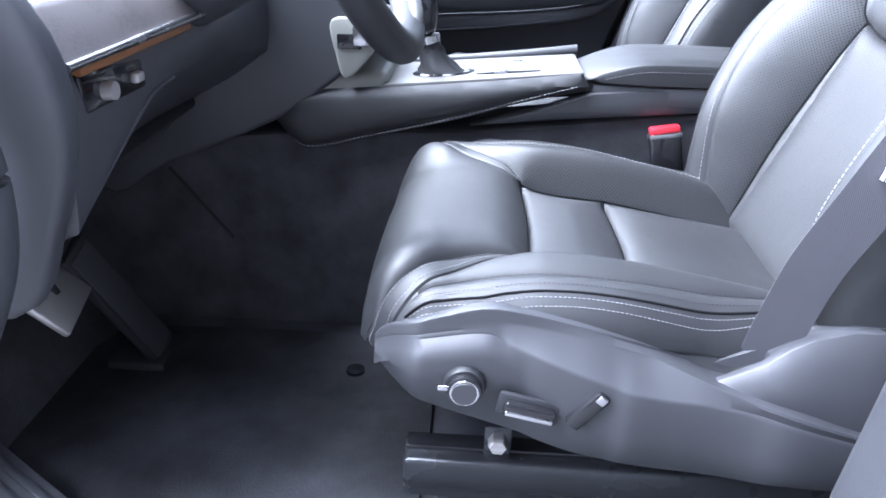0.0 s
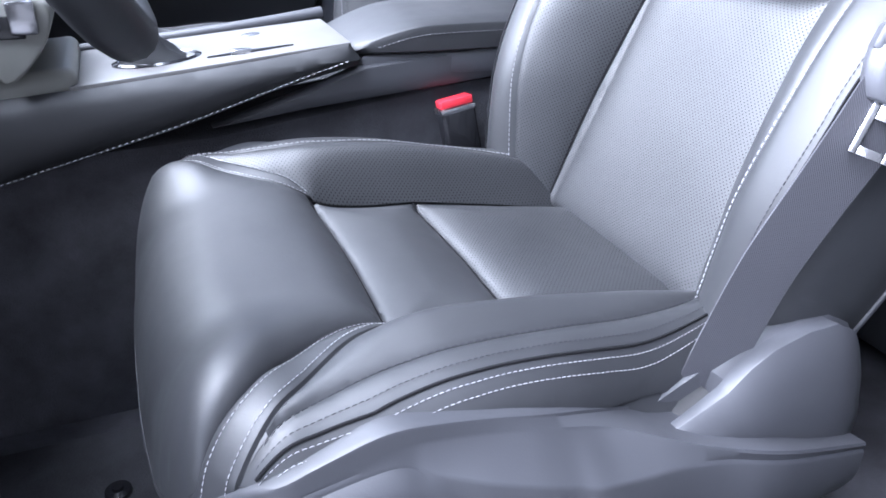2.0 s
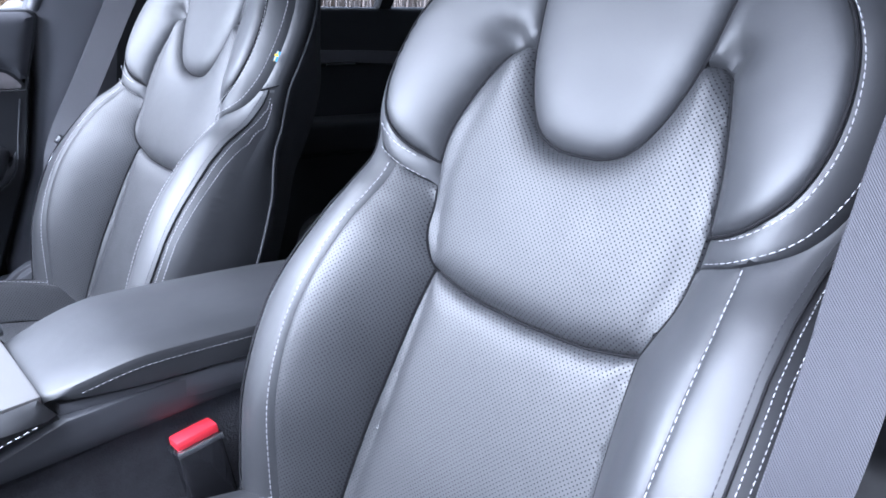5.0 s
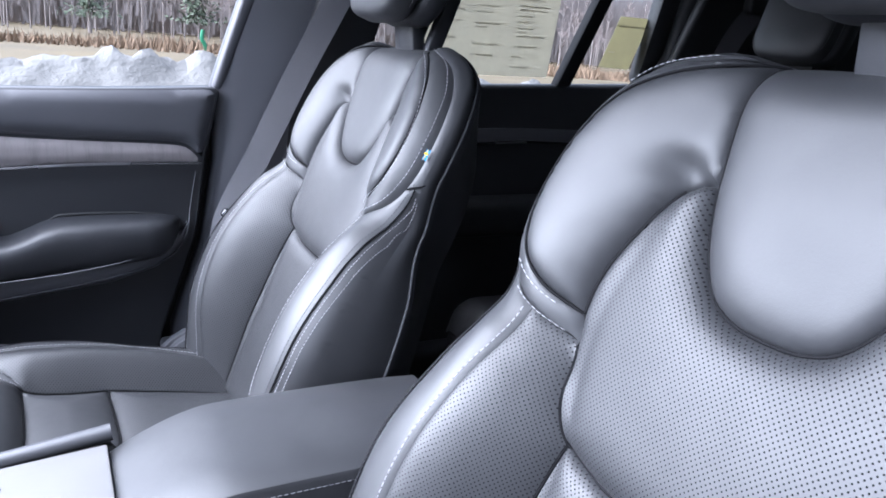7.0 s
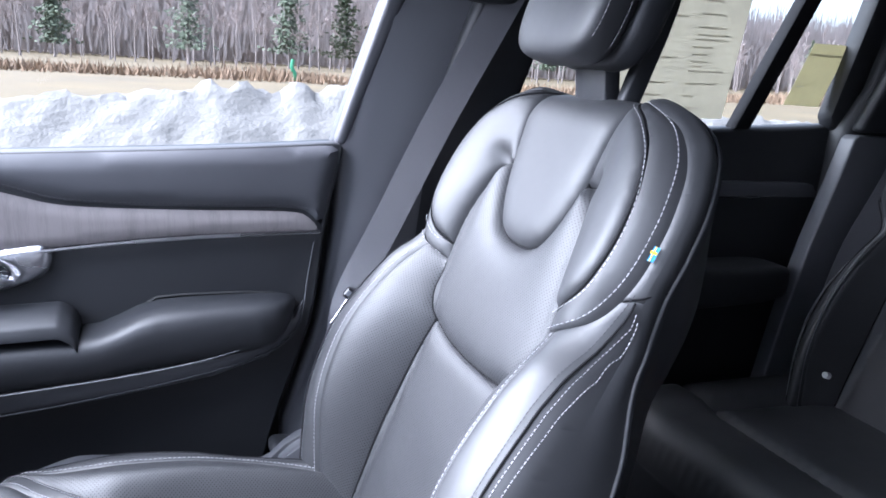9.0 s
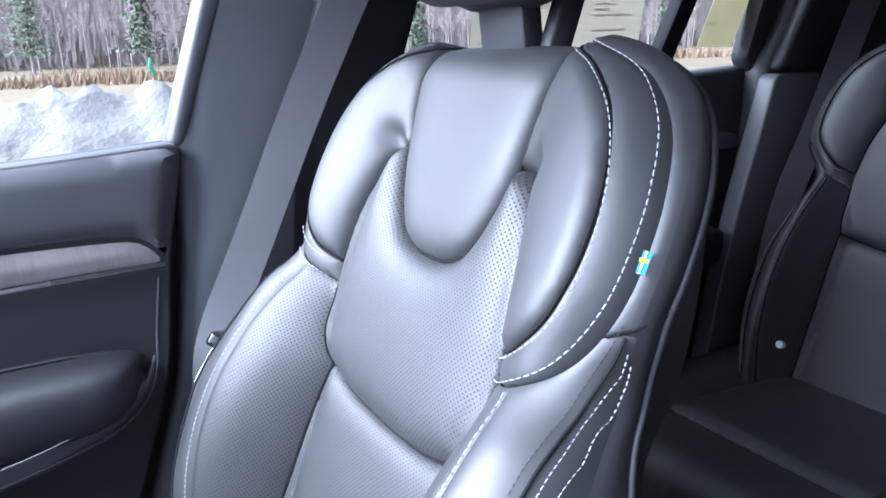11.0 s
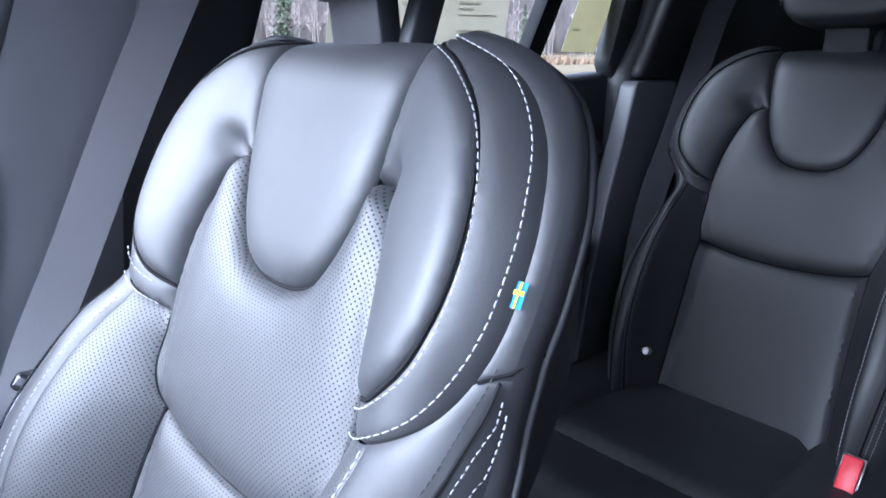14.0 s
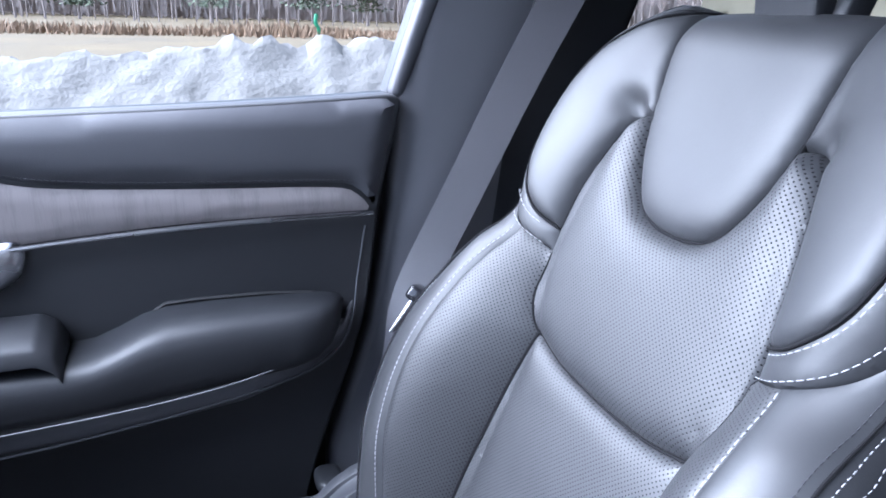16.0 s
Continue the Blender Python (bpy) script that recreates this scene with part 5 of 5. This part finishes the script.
loft("boot", [[(-.065 + dx + (r + .003 * math.sin(5 * t + z * 300)) * 1.1 * math.cos(t), 1.18 + (r + .003 * math.sin(4 * t + z * 200)) * .75 * math.sin(t), z + .0015 * math.sin(6 * t)) for t in np.linspace(0, 2 * math.pi, 30, endpoint=False)] for r, z, dx in ((.038, .908, .0), (.033, .915, -.004), (.026, .924, -.010), (.020, .936, -.016), (.016, .948, -.020), (.014, .958, -.022))], LEATHER, gear)
tube("collar", [(-.087, 1.18, .957), (-.090, 1.18, .968)], .017, CHROME, gear, n=18)
rounded_block("knob", (-.098, 1.18, 1.0), (.045, .04, .065), SHINY, gear, power=3)

# seat belt buckles beside the console
def buckle(name, at, lean, label, s=1):
    t = thing(name, label, "belt buckle", "belt buckles", at=at)
    m = Matrix.Translation(at) @ Matrix.Rotation(radians(lean), 4, 'Y') @ Matrix.Rotation(radians(-8 * s), 4, 'X')
    box("housing", (-.024, -.013, -.085), (.024, .013, -.004), SHINY, t, bevel=.006, segs=3, m=m)
    box("release_button", (-.0225, -.0115, -.008), (.0225, .0115, .004), RED, t, "red release button", bevel=.003, m=m)
    box("collar", (-.0245, -.0135, -.014), (.0245, .0135, -.007), CHROME, t, bevel=.001, m=m)
    ribbon("strap", [m @ Vector((0, 0, -.08)), m @ Vector((0, 0, -.16))], (1, 0, 0), .042, .008, SOFTTOUCH, t)
    return t


buckle("belt_buckle", (.283, 1.102, .853), -10, "black seat belt buckle with red button")
buckle("belt_buckle", (.283, 1.318, .850), -10, "black seat belt buckle with red button", -1)
buckle("belt_buckle", (1.16, 1.371, .826), -58, "black rear seat belt buckle with red button", -1)

# ---- belts ----
d_belt = thing("driver_belt", "grey driver seat belt with chrome tongue", "seat belt", at=(.35, .56, .8))
p = spline([(.284, .602, .735), (.286, .600, .775), (.294, .594, .83), (.305, .587, .885), (.328, .578, .95), (.352, .569, 1.015), (.372, .567, 1.06), (.400, .569, 1.12), (.424, .573, 1.175), (.47, .575, 1.28), (.55, .565, 1.47)], 6)
k = len(p)
turn = np.array([np.array((.93, -.32, 0)) * (1 - f) + np.array((.72, -.69, .05)) * f for f in smooth01((np.arange(k) / k - .35) / .3)])
ribbon("webbing", p, turn, .047, .0015, WEBBING, d_belt)
gr, gu = Vector((.66, -.70, -.24)).normalized(), Vector((.36, .06, .93))
gu = (gu - gr * gu.dot(gr)).normalized()
gn = gr.cross(gu)
dm = Matrix.Translation((.357, .5665, 1.022)) @ Matrix((gr, gn, gu)).transposed().to_4x4()
loft("tongue_grip", [[dm @ Vector((a * q, c * r, z)) for a, c in ((-.031, -.006), (-.022, -.011), (.022, -.011), (.031, -.006), (.031, .006), (.022, .011), (-.022, .011), (-.031, .006))] for z, q, r in ((-.026, .62, .6), (-.016, .86, .9), (-.004, .97, 1.1), (.006, 1.0, 1.0), (.010, .97, .7))], PLASTIC, d_belt, "dark plastic belt tongue grip", bevel=.002)
for e in (-1, 1):
    box("grip_ear", (e * .0275 - .0035, -.009, .002), (e * .0275 + .0035, .009, .020), PLASTIC, d_belt, bevel=.002, m=dm)
for a, b, c, d in ((-.013, -.008, -.060, -.024), (.008, .013, -.060, -.024), (-.008, .008, -.060, -.054), (-.008, .008, -.036, -.024)):
    box("tongue", (a, -.0015, c), (b, .0015, d), CHROME, d_belt, "chrome belt tongue", bevel=.0008, m=dm)
p_belt = thing("passenger_belt", "grey passenger seat belt hanging along the pillar", "seat belt", at=(.5, 1.9, 1.0))
p = spline([(.625, 1.850, 1.475), (.60, 1.86, 1.42), (.53, 1.885, 1.27), (.463, 1.90, 1.12), (.408, 1.895, 1.015), (.378, 1.88, .94), (.365, 1.87, .85)], 6)
ribbon("webbing", p, spline([(.8, -.35, -.4)] * 4 + [(.7, -.5, -.4)] * 1 + [(.3, -.9, 0)] * 2, 6), .047, .0015, WEBBING, p_belt)
rounded_block("loop_guide", (.595, 1.862, 1.490), (.085, .042, .085), SOFTTOUCH, p_belt, power=5)
dm = Matrix.Translation((.403, 1.880, 1.004)) @ Matrix.Rotation(radians(35), 4, 'Y') @ Matrix.Rotation(radians(55), 4, 'Z')
box("tongue_grip", (-.028, -.010, -.004), (.028, .010, .014), SHINY, p_belt, bevel=.005, segs=3, m=dm)
box("tongue", (-.016, -.002, -.05), (.016, .002, -.002), CHROME, p_belt, "chrome belt tongue", bevel=.001, m=dm)
r_belt = thing("rear_belt", "dark rear seat belt", "seat belt", at=(1.4, 1.8, 1.0))
p = spline([(1.60, 1.80, 1.47), (1.553, 1.815, 1.39), (1.465, 1.825, 1.18), (1.40, 1.825, 1.06), (1.355, 1.815, .96), (1.33, 1.80, .88)], 6)
ribbon("webbing", p, (.6, -.6, -.4), .047, .0015, WEBBING, r_belt)
rounded_block("belt_guide", (1.605, 1.80, 1.485), (.07, .03, .04), SOFTTOUCH, r_belt, power=4)
box("belt_stop", (1.452, 1.812, 1.150), (1.462, 1.820, 1.160), RUBBER, r_belt, bevel=.002)

# ---- dashboard, driver side ----
dash = thing("dashboard", "black dashboard with a wood strip over it", "dashboard", at=(-.7, YC, 1.0))
rings = []
for y in np.r_[.525, .53, np.linspace(.56, .98, 12), 1.2, 1.5, 1.885, 1.89]:
    r = float(np.interp(y, [.525, .70, .86, .98, 1.1], [.905, .982, .992, .97, .93]))
    e = .012 if y in (.525, 1.89) else 0
    ring = spline([(-.331, r + .012), (-.329, 1.03), (-.36, 1.085), (-.45, 1.15), (-.75, 1.19), (-1.10, 1.16), (-1.05, .88), (-.72, .80), (-.54, .80), (-.47, min(.87, r - .07)), (-.395, r - .040), (-.345, r - .006)], 5, True)
    rings.append([(x - e, y, z) for x, z in ring])
loft("body", rings, PLASTIC, dash)
slab("end_cap", spline([(-.385, .84), (-.332, .92), (-.304, 1.012), (-.322, 1.095), (-.41, 1.17), (-.62, 1.19), (-.66, 1.0), (-.55, .86)], 4, True), lambda a, b, d: (a, .492 + d, b), .028, PLASTIC, dash, bevel=.008, segs=3)
tube("trim_a_pillar", spline([(-.50, .455, 1.22), (-.42, .455, 1.14), (-.375, .455, 1.07), (-.357, .455, 1.00), (-.362, .455, .93), (-.392, .455, .86), (-.44, .455, .78), (-.52, .455, .66)], 10), .024, PLASTIC, None, "charcoal rounded trim at the foot of the windscreen pillar", n=16, kind="structure", category="trim")
slab("wood_strip", [(-.325, 1.045), (-.35, 1.09), (-.50, 1.135), (-.50, 1.05)], lambda a, b, d: (a - .001 + .012, .528 + d, b), .30, WOOD, dash, "pale grey wood strip", bevel=.006)
box("wood_edge", (-.345, .562, 1.031), (-.322, .80, 1.042), BROWNWOOD, dash, "warm brown wood edge", bevel=.003)
tube("chrome_line", [(-.314, .528, 1.046), (-.314, .83, 1.046)], .004, CHROME, dash)
slab("light_panel", [(.560, 1.034), (.678, 1.024), (.682, .996), (.566, .998)], lambda a, b, d: (-.326 - d, a, b), .014, SHINY, dash, "black light switch panel", bevel=.004)
disc_ring = lambda x, y, z, r: [(x, y + r * math.cos(t), z + r * math.sin(t)) for t in np.linspace(0, 2 * math.pi, 20, endpoint=False)]
loft("light_dial", [disc_ring(-.328, .600, 1.012, .009), disc_ring(-.316, .600, 1.012, .008)], STEEL, dash)
box("level_wheel", (-.327, .648, 1.006), (-.318, .664, 1.016), STEEL, dash, bevel=.003)
box("card_slot", (-.40, .655, .935), (-.374, .735, .949), RUBBER, dash, bevel=.003)
tube("panel_ridge", spline([(-.334, .76, .987), (-.334, .70, .981), (-.335, .611, .944), (-.337, .53, .907)], 6), .0025, PLASTIC, dash, n=8)
box("hood_release", (-.345, .592, .962), (-.334, .604, .968), STEEL, dash, bevel=.002)
slab("knee_panel", spline([(-.455, .865), (-.50, .835), (-.62, .785), (-.68, .80), (-.60, .88), (-.50, .89)], 4, True), lambda a, b, d: (a, .53 + d, b), .58, SOFTTOUCH, dash, bevel=.01)
col = thing("steering_wheel", "black leather steering wheel with pale metal spokes", "steering wheel", at=(-.19, .835, 1.15))
TW = radians(24)
wm = Matrix.Translation((-.165, .855, 1.180)) @ Matrix.Rotation(-TW, 4, 'Y')
ring = [wm @ Vector((0, .183 * math.cos(t), .183 * math.sin(t))) for t in np.linspace(0, 2 * math.pi, 65)]
tube("rim", ring, .0195, LEATHER, col, n=14, caps=False)
rounded_block("hub", wm @ Vector((-.035, 0, -.005)), (.06, .17, .13), SOFTTOUCH, col, power=4, axes=[tuple(wm.to_3x3().col[i]) for i in range(3)])
for a in (200, 340, 270):
    t = radians(a)
    tube("spoke", [wm @ Vector((-.03, .06 * math.cos(t), .06 * math.sin(t))), wm @ Vector((-.02, .12 * math.cos(t), .12 * math.sin(t))), wm @ Vector((-.004, .178 * math.cos(t), .178 * math.sin(t)))], [.03, .024, .018], PALE if a == 270 else SOFTTOUCH, col, flat=.4)
t0 = [radians(v) for v in np.linspace(282, 318, 10)]
tube("spoke_inlay", [wm @ Vector((.012, .176 * math.cos(t), .176 * math.sin(t))) for t in t0], [.003, .008, .010, .011, .011, .011, .011, .010, .008, .003], PALE, col, "pale metal rim inlay")
loft("column_shroud", [[wm @ Vector((x, r * math.cos(t), -.01 + r * .8 * math.sin(t))) for t in np.linspace(0, 2 * math.pi, 20, endpoint=False)] for x, r in ((-.06, .055), (-.12, .075), (-.28, .085))], PLASTIC, col)

# ---- pedals and floor ----
brake = thing("brake_pedal", "steel brake pedal with rubber grips", "pedal", at=(-.55, .80, .66))
pm = Matrix.Translation((-.55, .800, .675)) @ Matrix.Rotation(radians(-38), 4, 'Y') @ Matrix.Rotation(radians(14), 4, 'X')
box("pad", (-.006, -.048, -.032), (.006, .048, .032), STEEL, brake, bevel=.004, m=pm)
tube("arm", [(-.555, .80, .68), (-.60, .80, .76), (-.66, .80, .86)], .009, SOFTTOUCH, brake)
accel = thing("accelerator_pedal", "long black accelerator pedal", "pedal", at=(-.55, .93, .5))
am = Matrix.Translation((-.556, .952, .580)) @ Matrix.Rotation(radians(20), 4, 'X') @ Matrix.Rotation(radians(-16), 4, 'Y')
box("pad", (-.008, -.034, -.128), (.008, .034, .128), GREYPLASTIC, accel, bevel=.005, m=am)
box("grip_face", (.007, -.026, -.115), (.011, .026, .118), PLASTIC, accel, bevel=.002, m=am)
box("heel", (-.60, .945, .445), (-.50, 1.04, .470), SOFTTOUCH, accel, bevel=.01)
mat = thing("floor_mat", "worn black textile floor mat", "floor mat", at=(-.3, .8, .45))
slab("mat_body", spline([(-.66, .62), (-.62, .585), (-.2, .585), (-.1, .60), (-.06, .66), (-.06, 1.03), (-.12, 1.085), (-.55, 1.085), (-.62, 1.04), (-.66, .95)], 4, True), lambda a, b, d: (a, b, .446 + d), .010, MAT, mat, bevel=.003)
pin = thing("mat_fastener", "round black floor mat fastener", "fastener", at=(-.189, .975, .456))
loft("button", [[(-.189 + r * math.cos(t), .975 + r * math.sin(t), z) for t in np.linspace(0, 2 * math.pi, 18, endpoint=False)] for r, z in ((.016, .456), (.015, .461), (.007, .463), (.006, .466))], SHINY, pin)

# seat rail
for yr in (.64, 1.03):
    rail = thing("seat_rail", "black steel seat rail on the floor", "seat rail", "seat rails", at=(.2, yr, .55))
    box("channel", (-.07, yr - .022, .545), (.55, yr + .022, .600), RAILSTEEL, rail, bevel=.006, segs=3)
    box("slot_lip", (-.068, yr - .004, .599), (.55, yr + .020, .606), SHINY, rail, bevel=.002)
    box("foot", (-.03, yr - .02, .445), (.02, yr + .02, .546), RAILSTEEL, rail, bevel=.004)
    box("foot", (.42, yr - .02, .445), (.48, yr + .02, .546), RAILSTEEL, rail, bevel=.004)
    if yr < .7:
        loft("bolt", [[(.035 + r * math.cos(t), y, .628 + r * math.sin(t)) for t in np.linspace(0, 2 * math.pi, 6, endpoint=False)] for r, y in ((.011, .63), (.011, .616), (.009, .613))], STEEL, rail)
        box("bracket", (.020, .628, .598), (.050, .633, .645), RAILSTEEL, rail, bevel=.003)

# ---- outside ----
gv, gf = [], []
xs = [-900, -200, -60, -25, -12, -6, -3, 0, 3, 6, 12, 25, 60, 200, 900]
ys = [-900, -60, -10, -3, 1, 5, 9, 12, 20, 40, 80, 900]
for x in xs:
    for y in ys:
        gv.append((x, y, 0.0))
for i in range(len(xs) - 1):
    for j in range(len(ys) - 1):
        gf.append((i * len(ys) + j, (i + 1) * len(ys) + j, (i + 1) * len(ys) + j + 1, i * len(ys) + j + 1))
put("ground", gv, gf, ASPHALT, kind="structure", label="wet dark asphalt yard", category="ground", smooth=False)


def lumpy(name, x0, x1, y0, y1, height, nx, ny, mat, label, category, seed, rough=.5, kind="structure", base=0.0, amp=.5):
    vs, fs = [], []
    for i in range(nx + 1):
        for j in range(ny + 1):
            x, y = x0 + (x1 - x0) * i / nx, y0 + (y1 - y0) * j / ny
            e = min(1, 3.2 * j / ny) * min(1, 1.5 * (1 - j / ny))
            n = noise.fractal(Vector((x * rough, y * rough, seed)), .7, 2.0, 6)
            vs.append((x, y, base + e * max(0.02, height(x) * (1 + amp * n)) - .02 * (e == 0)))
    for i in range(nx):
        for j in range(ny):
            a = i * (ny + 1) + j
            fs.append((a, a + ny + 1, a + ny + 2, a + 1))
    return put(name, vs, fs, mat, None, label, kind=kind, category=category)


# Unseen wall, added only to block sky light from the driver side.
box("wall_sky_block", (-2.2, -2.7, -.05), (14, -2.4, 7.5), RENDER, kind="structure", label="unseen plain grey wall added to keep light off the driver side", category="wall", bevel=.02)
lumpy("snow_bank", -30, 40, 6.5, 10.5, lambda x: float(np.interp(x, [-9, -1.1, -.57, -.2, .1, .32, .43, .65, .76, 1.03, 1.24, 1.37, 1.49, 1.61, 1.77, 3, 8, 20], [.82, .89, .91, .94, 1.01, .99, 1.01, 1.11, 1.06, 1.04, 1.0, 1.09, 1.09, 1.03, 1.09, 1.03, .9, .7])), 900, 60, SNOW, "lumpy ploughed snow bank along the yard", "snow bank", 3.1, 4.2, amp=.085)
lumpy("field", -300, 320, 10, 160, lambda x: .10, 120, 20, GRASS, "field of flattened dry grass", "field", 7.7, .08)
lumpy("snow_yard", -30, 40, 2.6, 7.2, lambda x: .06, 120, 16, SNOW, "thin snow along the yard", "snow", 5.2, .8)


def clump_mesh(name, rnd, spread, n, size, flat=1.0):
    """Many small leaf-like facets scattered in a crown."""
    vs, fs = [], []
    for _ in range(n):
        a, b, c = rnd.gauss(0, spread[0]), rnd.gauss(0, spread[0]), rnd.uniform(0, 1)
        r = spread[1](c)
        p = Vector((a * r, b * r, c * spread[2]))
        q = Vector((rnd.uniform(-1, 1), rnd.uniform(-1, 1), rnd.uniform(-1, 1))).normalized() * size
        w = q.orthogonal().normalized() * size * .5
        k = len(vs)
        vs += [p - q, p + w, p + q, p - w]
        fs.append((k, k + 1, k + 2, k + 3))
    return vs, fs


def bare_tree(rnd, height):
    """Trunk and limbs as tapered tubes in one mesh, and fine twigs as a second."""
    tv, tf, wv, wf = [], [], [], []

    def limb(a, b, ra, rb, n=5):
        t = (b - a).normalized()
        s = t.orthogonal().normalized()
        c = t.cross(s)
        k = len(tv)
        for p, r in ((a, ra), (b, rb)):
            for i in range(n):
                x = 2 * math.pi * i / n
                tv.append(p + r * (math.cos(x) * s + math.sin(x) * c))
        for i in range(n):
            j = (i + 1) % n
            tf.append((k + i, k + j, k + n + j, k + n + i))
    top = Vector((rnd.uniform(-.4, .4), rnd.uniform(-.4, .4), height))
    limb(Vector((0, 0, -.1)), top * .5, height * .010, height * .006)
    limb(top * .5, top, height * .006, height * .0015)
    for _ in range(16):
        f = rnd.uniform(.25, .95)
        a = top * f
        d = Vector((rnd.uniform(-1, 1), rnd.uniform(-1, 1), rnd.uniform(.5, 1.6))).normalized()
        l = height * .26 * (1.15 - f)
        b = a + d * l
        limb(a, b, height * .004, height * .0012, 4)
        for _ in range(22):
            p = a.lerp(b, rnd.uniform(.3, 1))
            e = p + Vector((rnd.uniform(-1, 1), rnd.uniform(-1, 1), rnd.uniform(.0, 1.4))) * l * .4
            w = Vector((rnd.uniform(-1, 1), rnd.uniform(-1, 1), 0)).normalized() * height * .0022
            k = len(wv)
            wv.extend([p - w, p + w, e])
            wf.append((k, k + 1, k + 2))
    return tv, tf, wv, wf


rnd = random.Random(11)
bare = []
for i in range(4):
    h = rnd.uniform(8, 12)
    tv, tf, wv, wf = bare_tree(rnd, h)
    t = thing("bare_tree", "leafless grey tree at the edge of the field", "tree", "trees behind the field", at=(-40 + i * 9, 78, 0))
    a = put("trunk", tv, tf, BARK, None, fix=False)
    b = put("crown", wv, wf, TWIGS, None, fix=False, smooth=False)
    a.parent = b.parent = t
    bare.append(t)
pines = []
for i in range(3):
    h = rnd.uniform(9, 13)
    t = thing("pine_tree", "dark evergreen tree at the edge of the field", "tree", "trees behind the field", at=(-30 + i * 22, 80, 0))
    tv = [(r * math.cos(x), r * math.sin(x), z) for r, z in ((h * .014, -.1), (h * .002, h)) for x in np.linspace(0, 2 * math.pi, 6, endpoint=False)]
    a = put("trunk", tv, [(k, (k + 1) % 6, 6 + (k + 1) % 6, 6 + k) for k in range(6)], BARK, None, fix=False)
    vs, fs = clump_mesh("crown", rnd, (.42, lambda c: (1.02 - c) * h * .20 * (1 + .35 * math.sin(c * 40)), h), 1500, .28)
    b = put("crown", [(x, y, z * .86 + h * .14) for x, y, z in vs], fs, NEEDLES, None, fix=False, smooth=False)
    a.parent = b.parent = t
    pines.append(t)
for i in range(250):
    x = -95 + i * .95 + rnd.uniform(-.8, .8)
    copy_thing(rnd.choice(bare), pose(x, rnd.uniform(72, 98), 0, 0, 0, rnd.uniform(0, 360)) @ Matrix.Scale(rnd.uniform(.7, 1.15), 4))
for x in (-34, 3, 19, 47, 90):
    copy_thing(rnd.choice(pines), pose(x + rnd.uniform(-1, 1), rnd.uniform(72, 86), 0, 0, 0, rnd.uniform(0, 360)) @ Matrix.Scale(rnd.uniform(.7, 1.2), 4))
vs, fs = [], []
for i in range(26000):
    x, y = rnd.uniform(-70, 90), rnd.uniform(38, 49)
    h = rnd.uniform(.35, 1.15) * (.6 + .6 * noise.noise(Vector((x * .12, y * .1, 0))))
    w = rnd.uniform(.03, .10)
    a = rnd.uniform(0, math.pi)
    k = len(vs)
    vs += [(x - w * math.cos(a), y - w * math.sin(a), 0), (x + w * math.cos(a), y + w * math.sin(a), 0), (x + rnd.uniform(-.3, .3), y + rnd.uniform(-.3, .3), max(.2, h))]
    fs.append((k, k + 1, k + 2))
put("brush", vs, fs, BRUSH, None, "dead russet brush along the field", kind="stuff", category="brush", smooth=False, fix=False)
vs, fs = [], []
for i in range(90000):
    x, y = rnd.uniform(-180, 230), rnd.uniform(100, 125)
    z0 = rnd.uniform(0, 10)
    h = rnd.uniform(2, 7) * (1 + .35 * noise.noise(Vector((x * .06, 3, 0))))
    w = rnd.uniform(.05, .2)
    k = len(vs)
    vs += [(x - w, y, z0), (x + w, y, z0), (x + rnd.uniform(-1, 1), y, z0 + h)]
    fs.append((k, k + 1, k + 2))
dv, df = [], []
for i in range(601):
    x = -330 + i * 1.15
    h = 7.5 + 2.6 * noise.noise(Vector((x * .05, 1.7, 0))) + 1.5 * noise.noise(Vector((x * .6, 4.1, 0)))
    dv += [(x, 127 + 2 * noise.noise(Vector((x * .2, 0, 3))), -.5), (x, 128.5, h)]
    if i:
        k = len(dv)
        df.append((k - 4, k - 2, k - 1, k - 3))
put("backdrop", dv, df, DISTANT, None, "grey-brown mass of distant leafless woods", kind="structure", category="backdrop", fix=False)
put("far_woods", vs, fs, DISTANT, None, "leafless grey-brown woods far behind", kind="stuff", category="woods", smooth=False, fix=False)
tube("marker_post", spline([(7.25, 39.5, -.05), (7.2, 39.5, .45), (7.05, 39.5, .8), (7.1, 39.5, 1.22)], 5), .10, GREEN, None, "bright green bent plastic marker in the dry brush", n=8, category="marker")
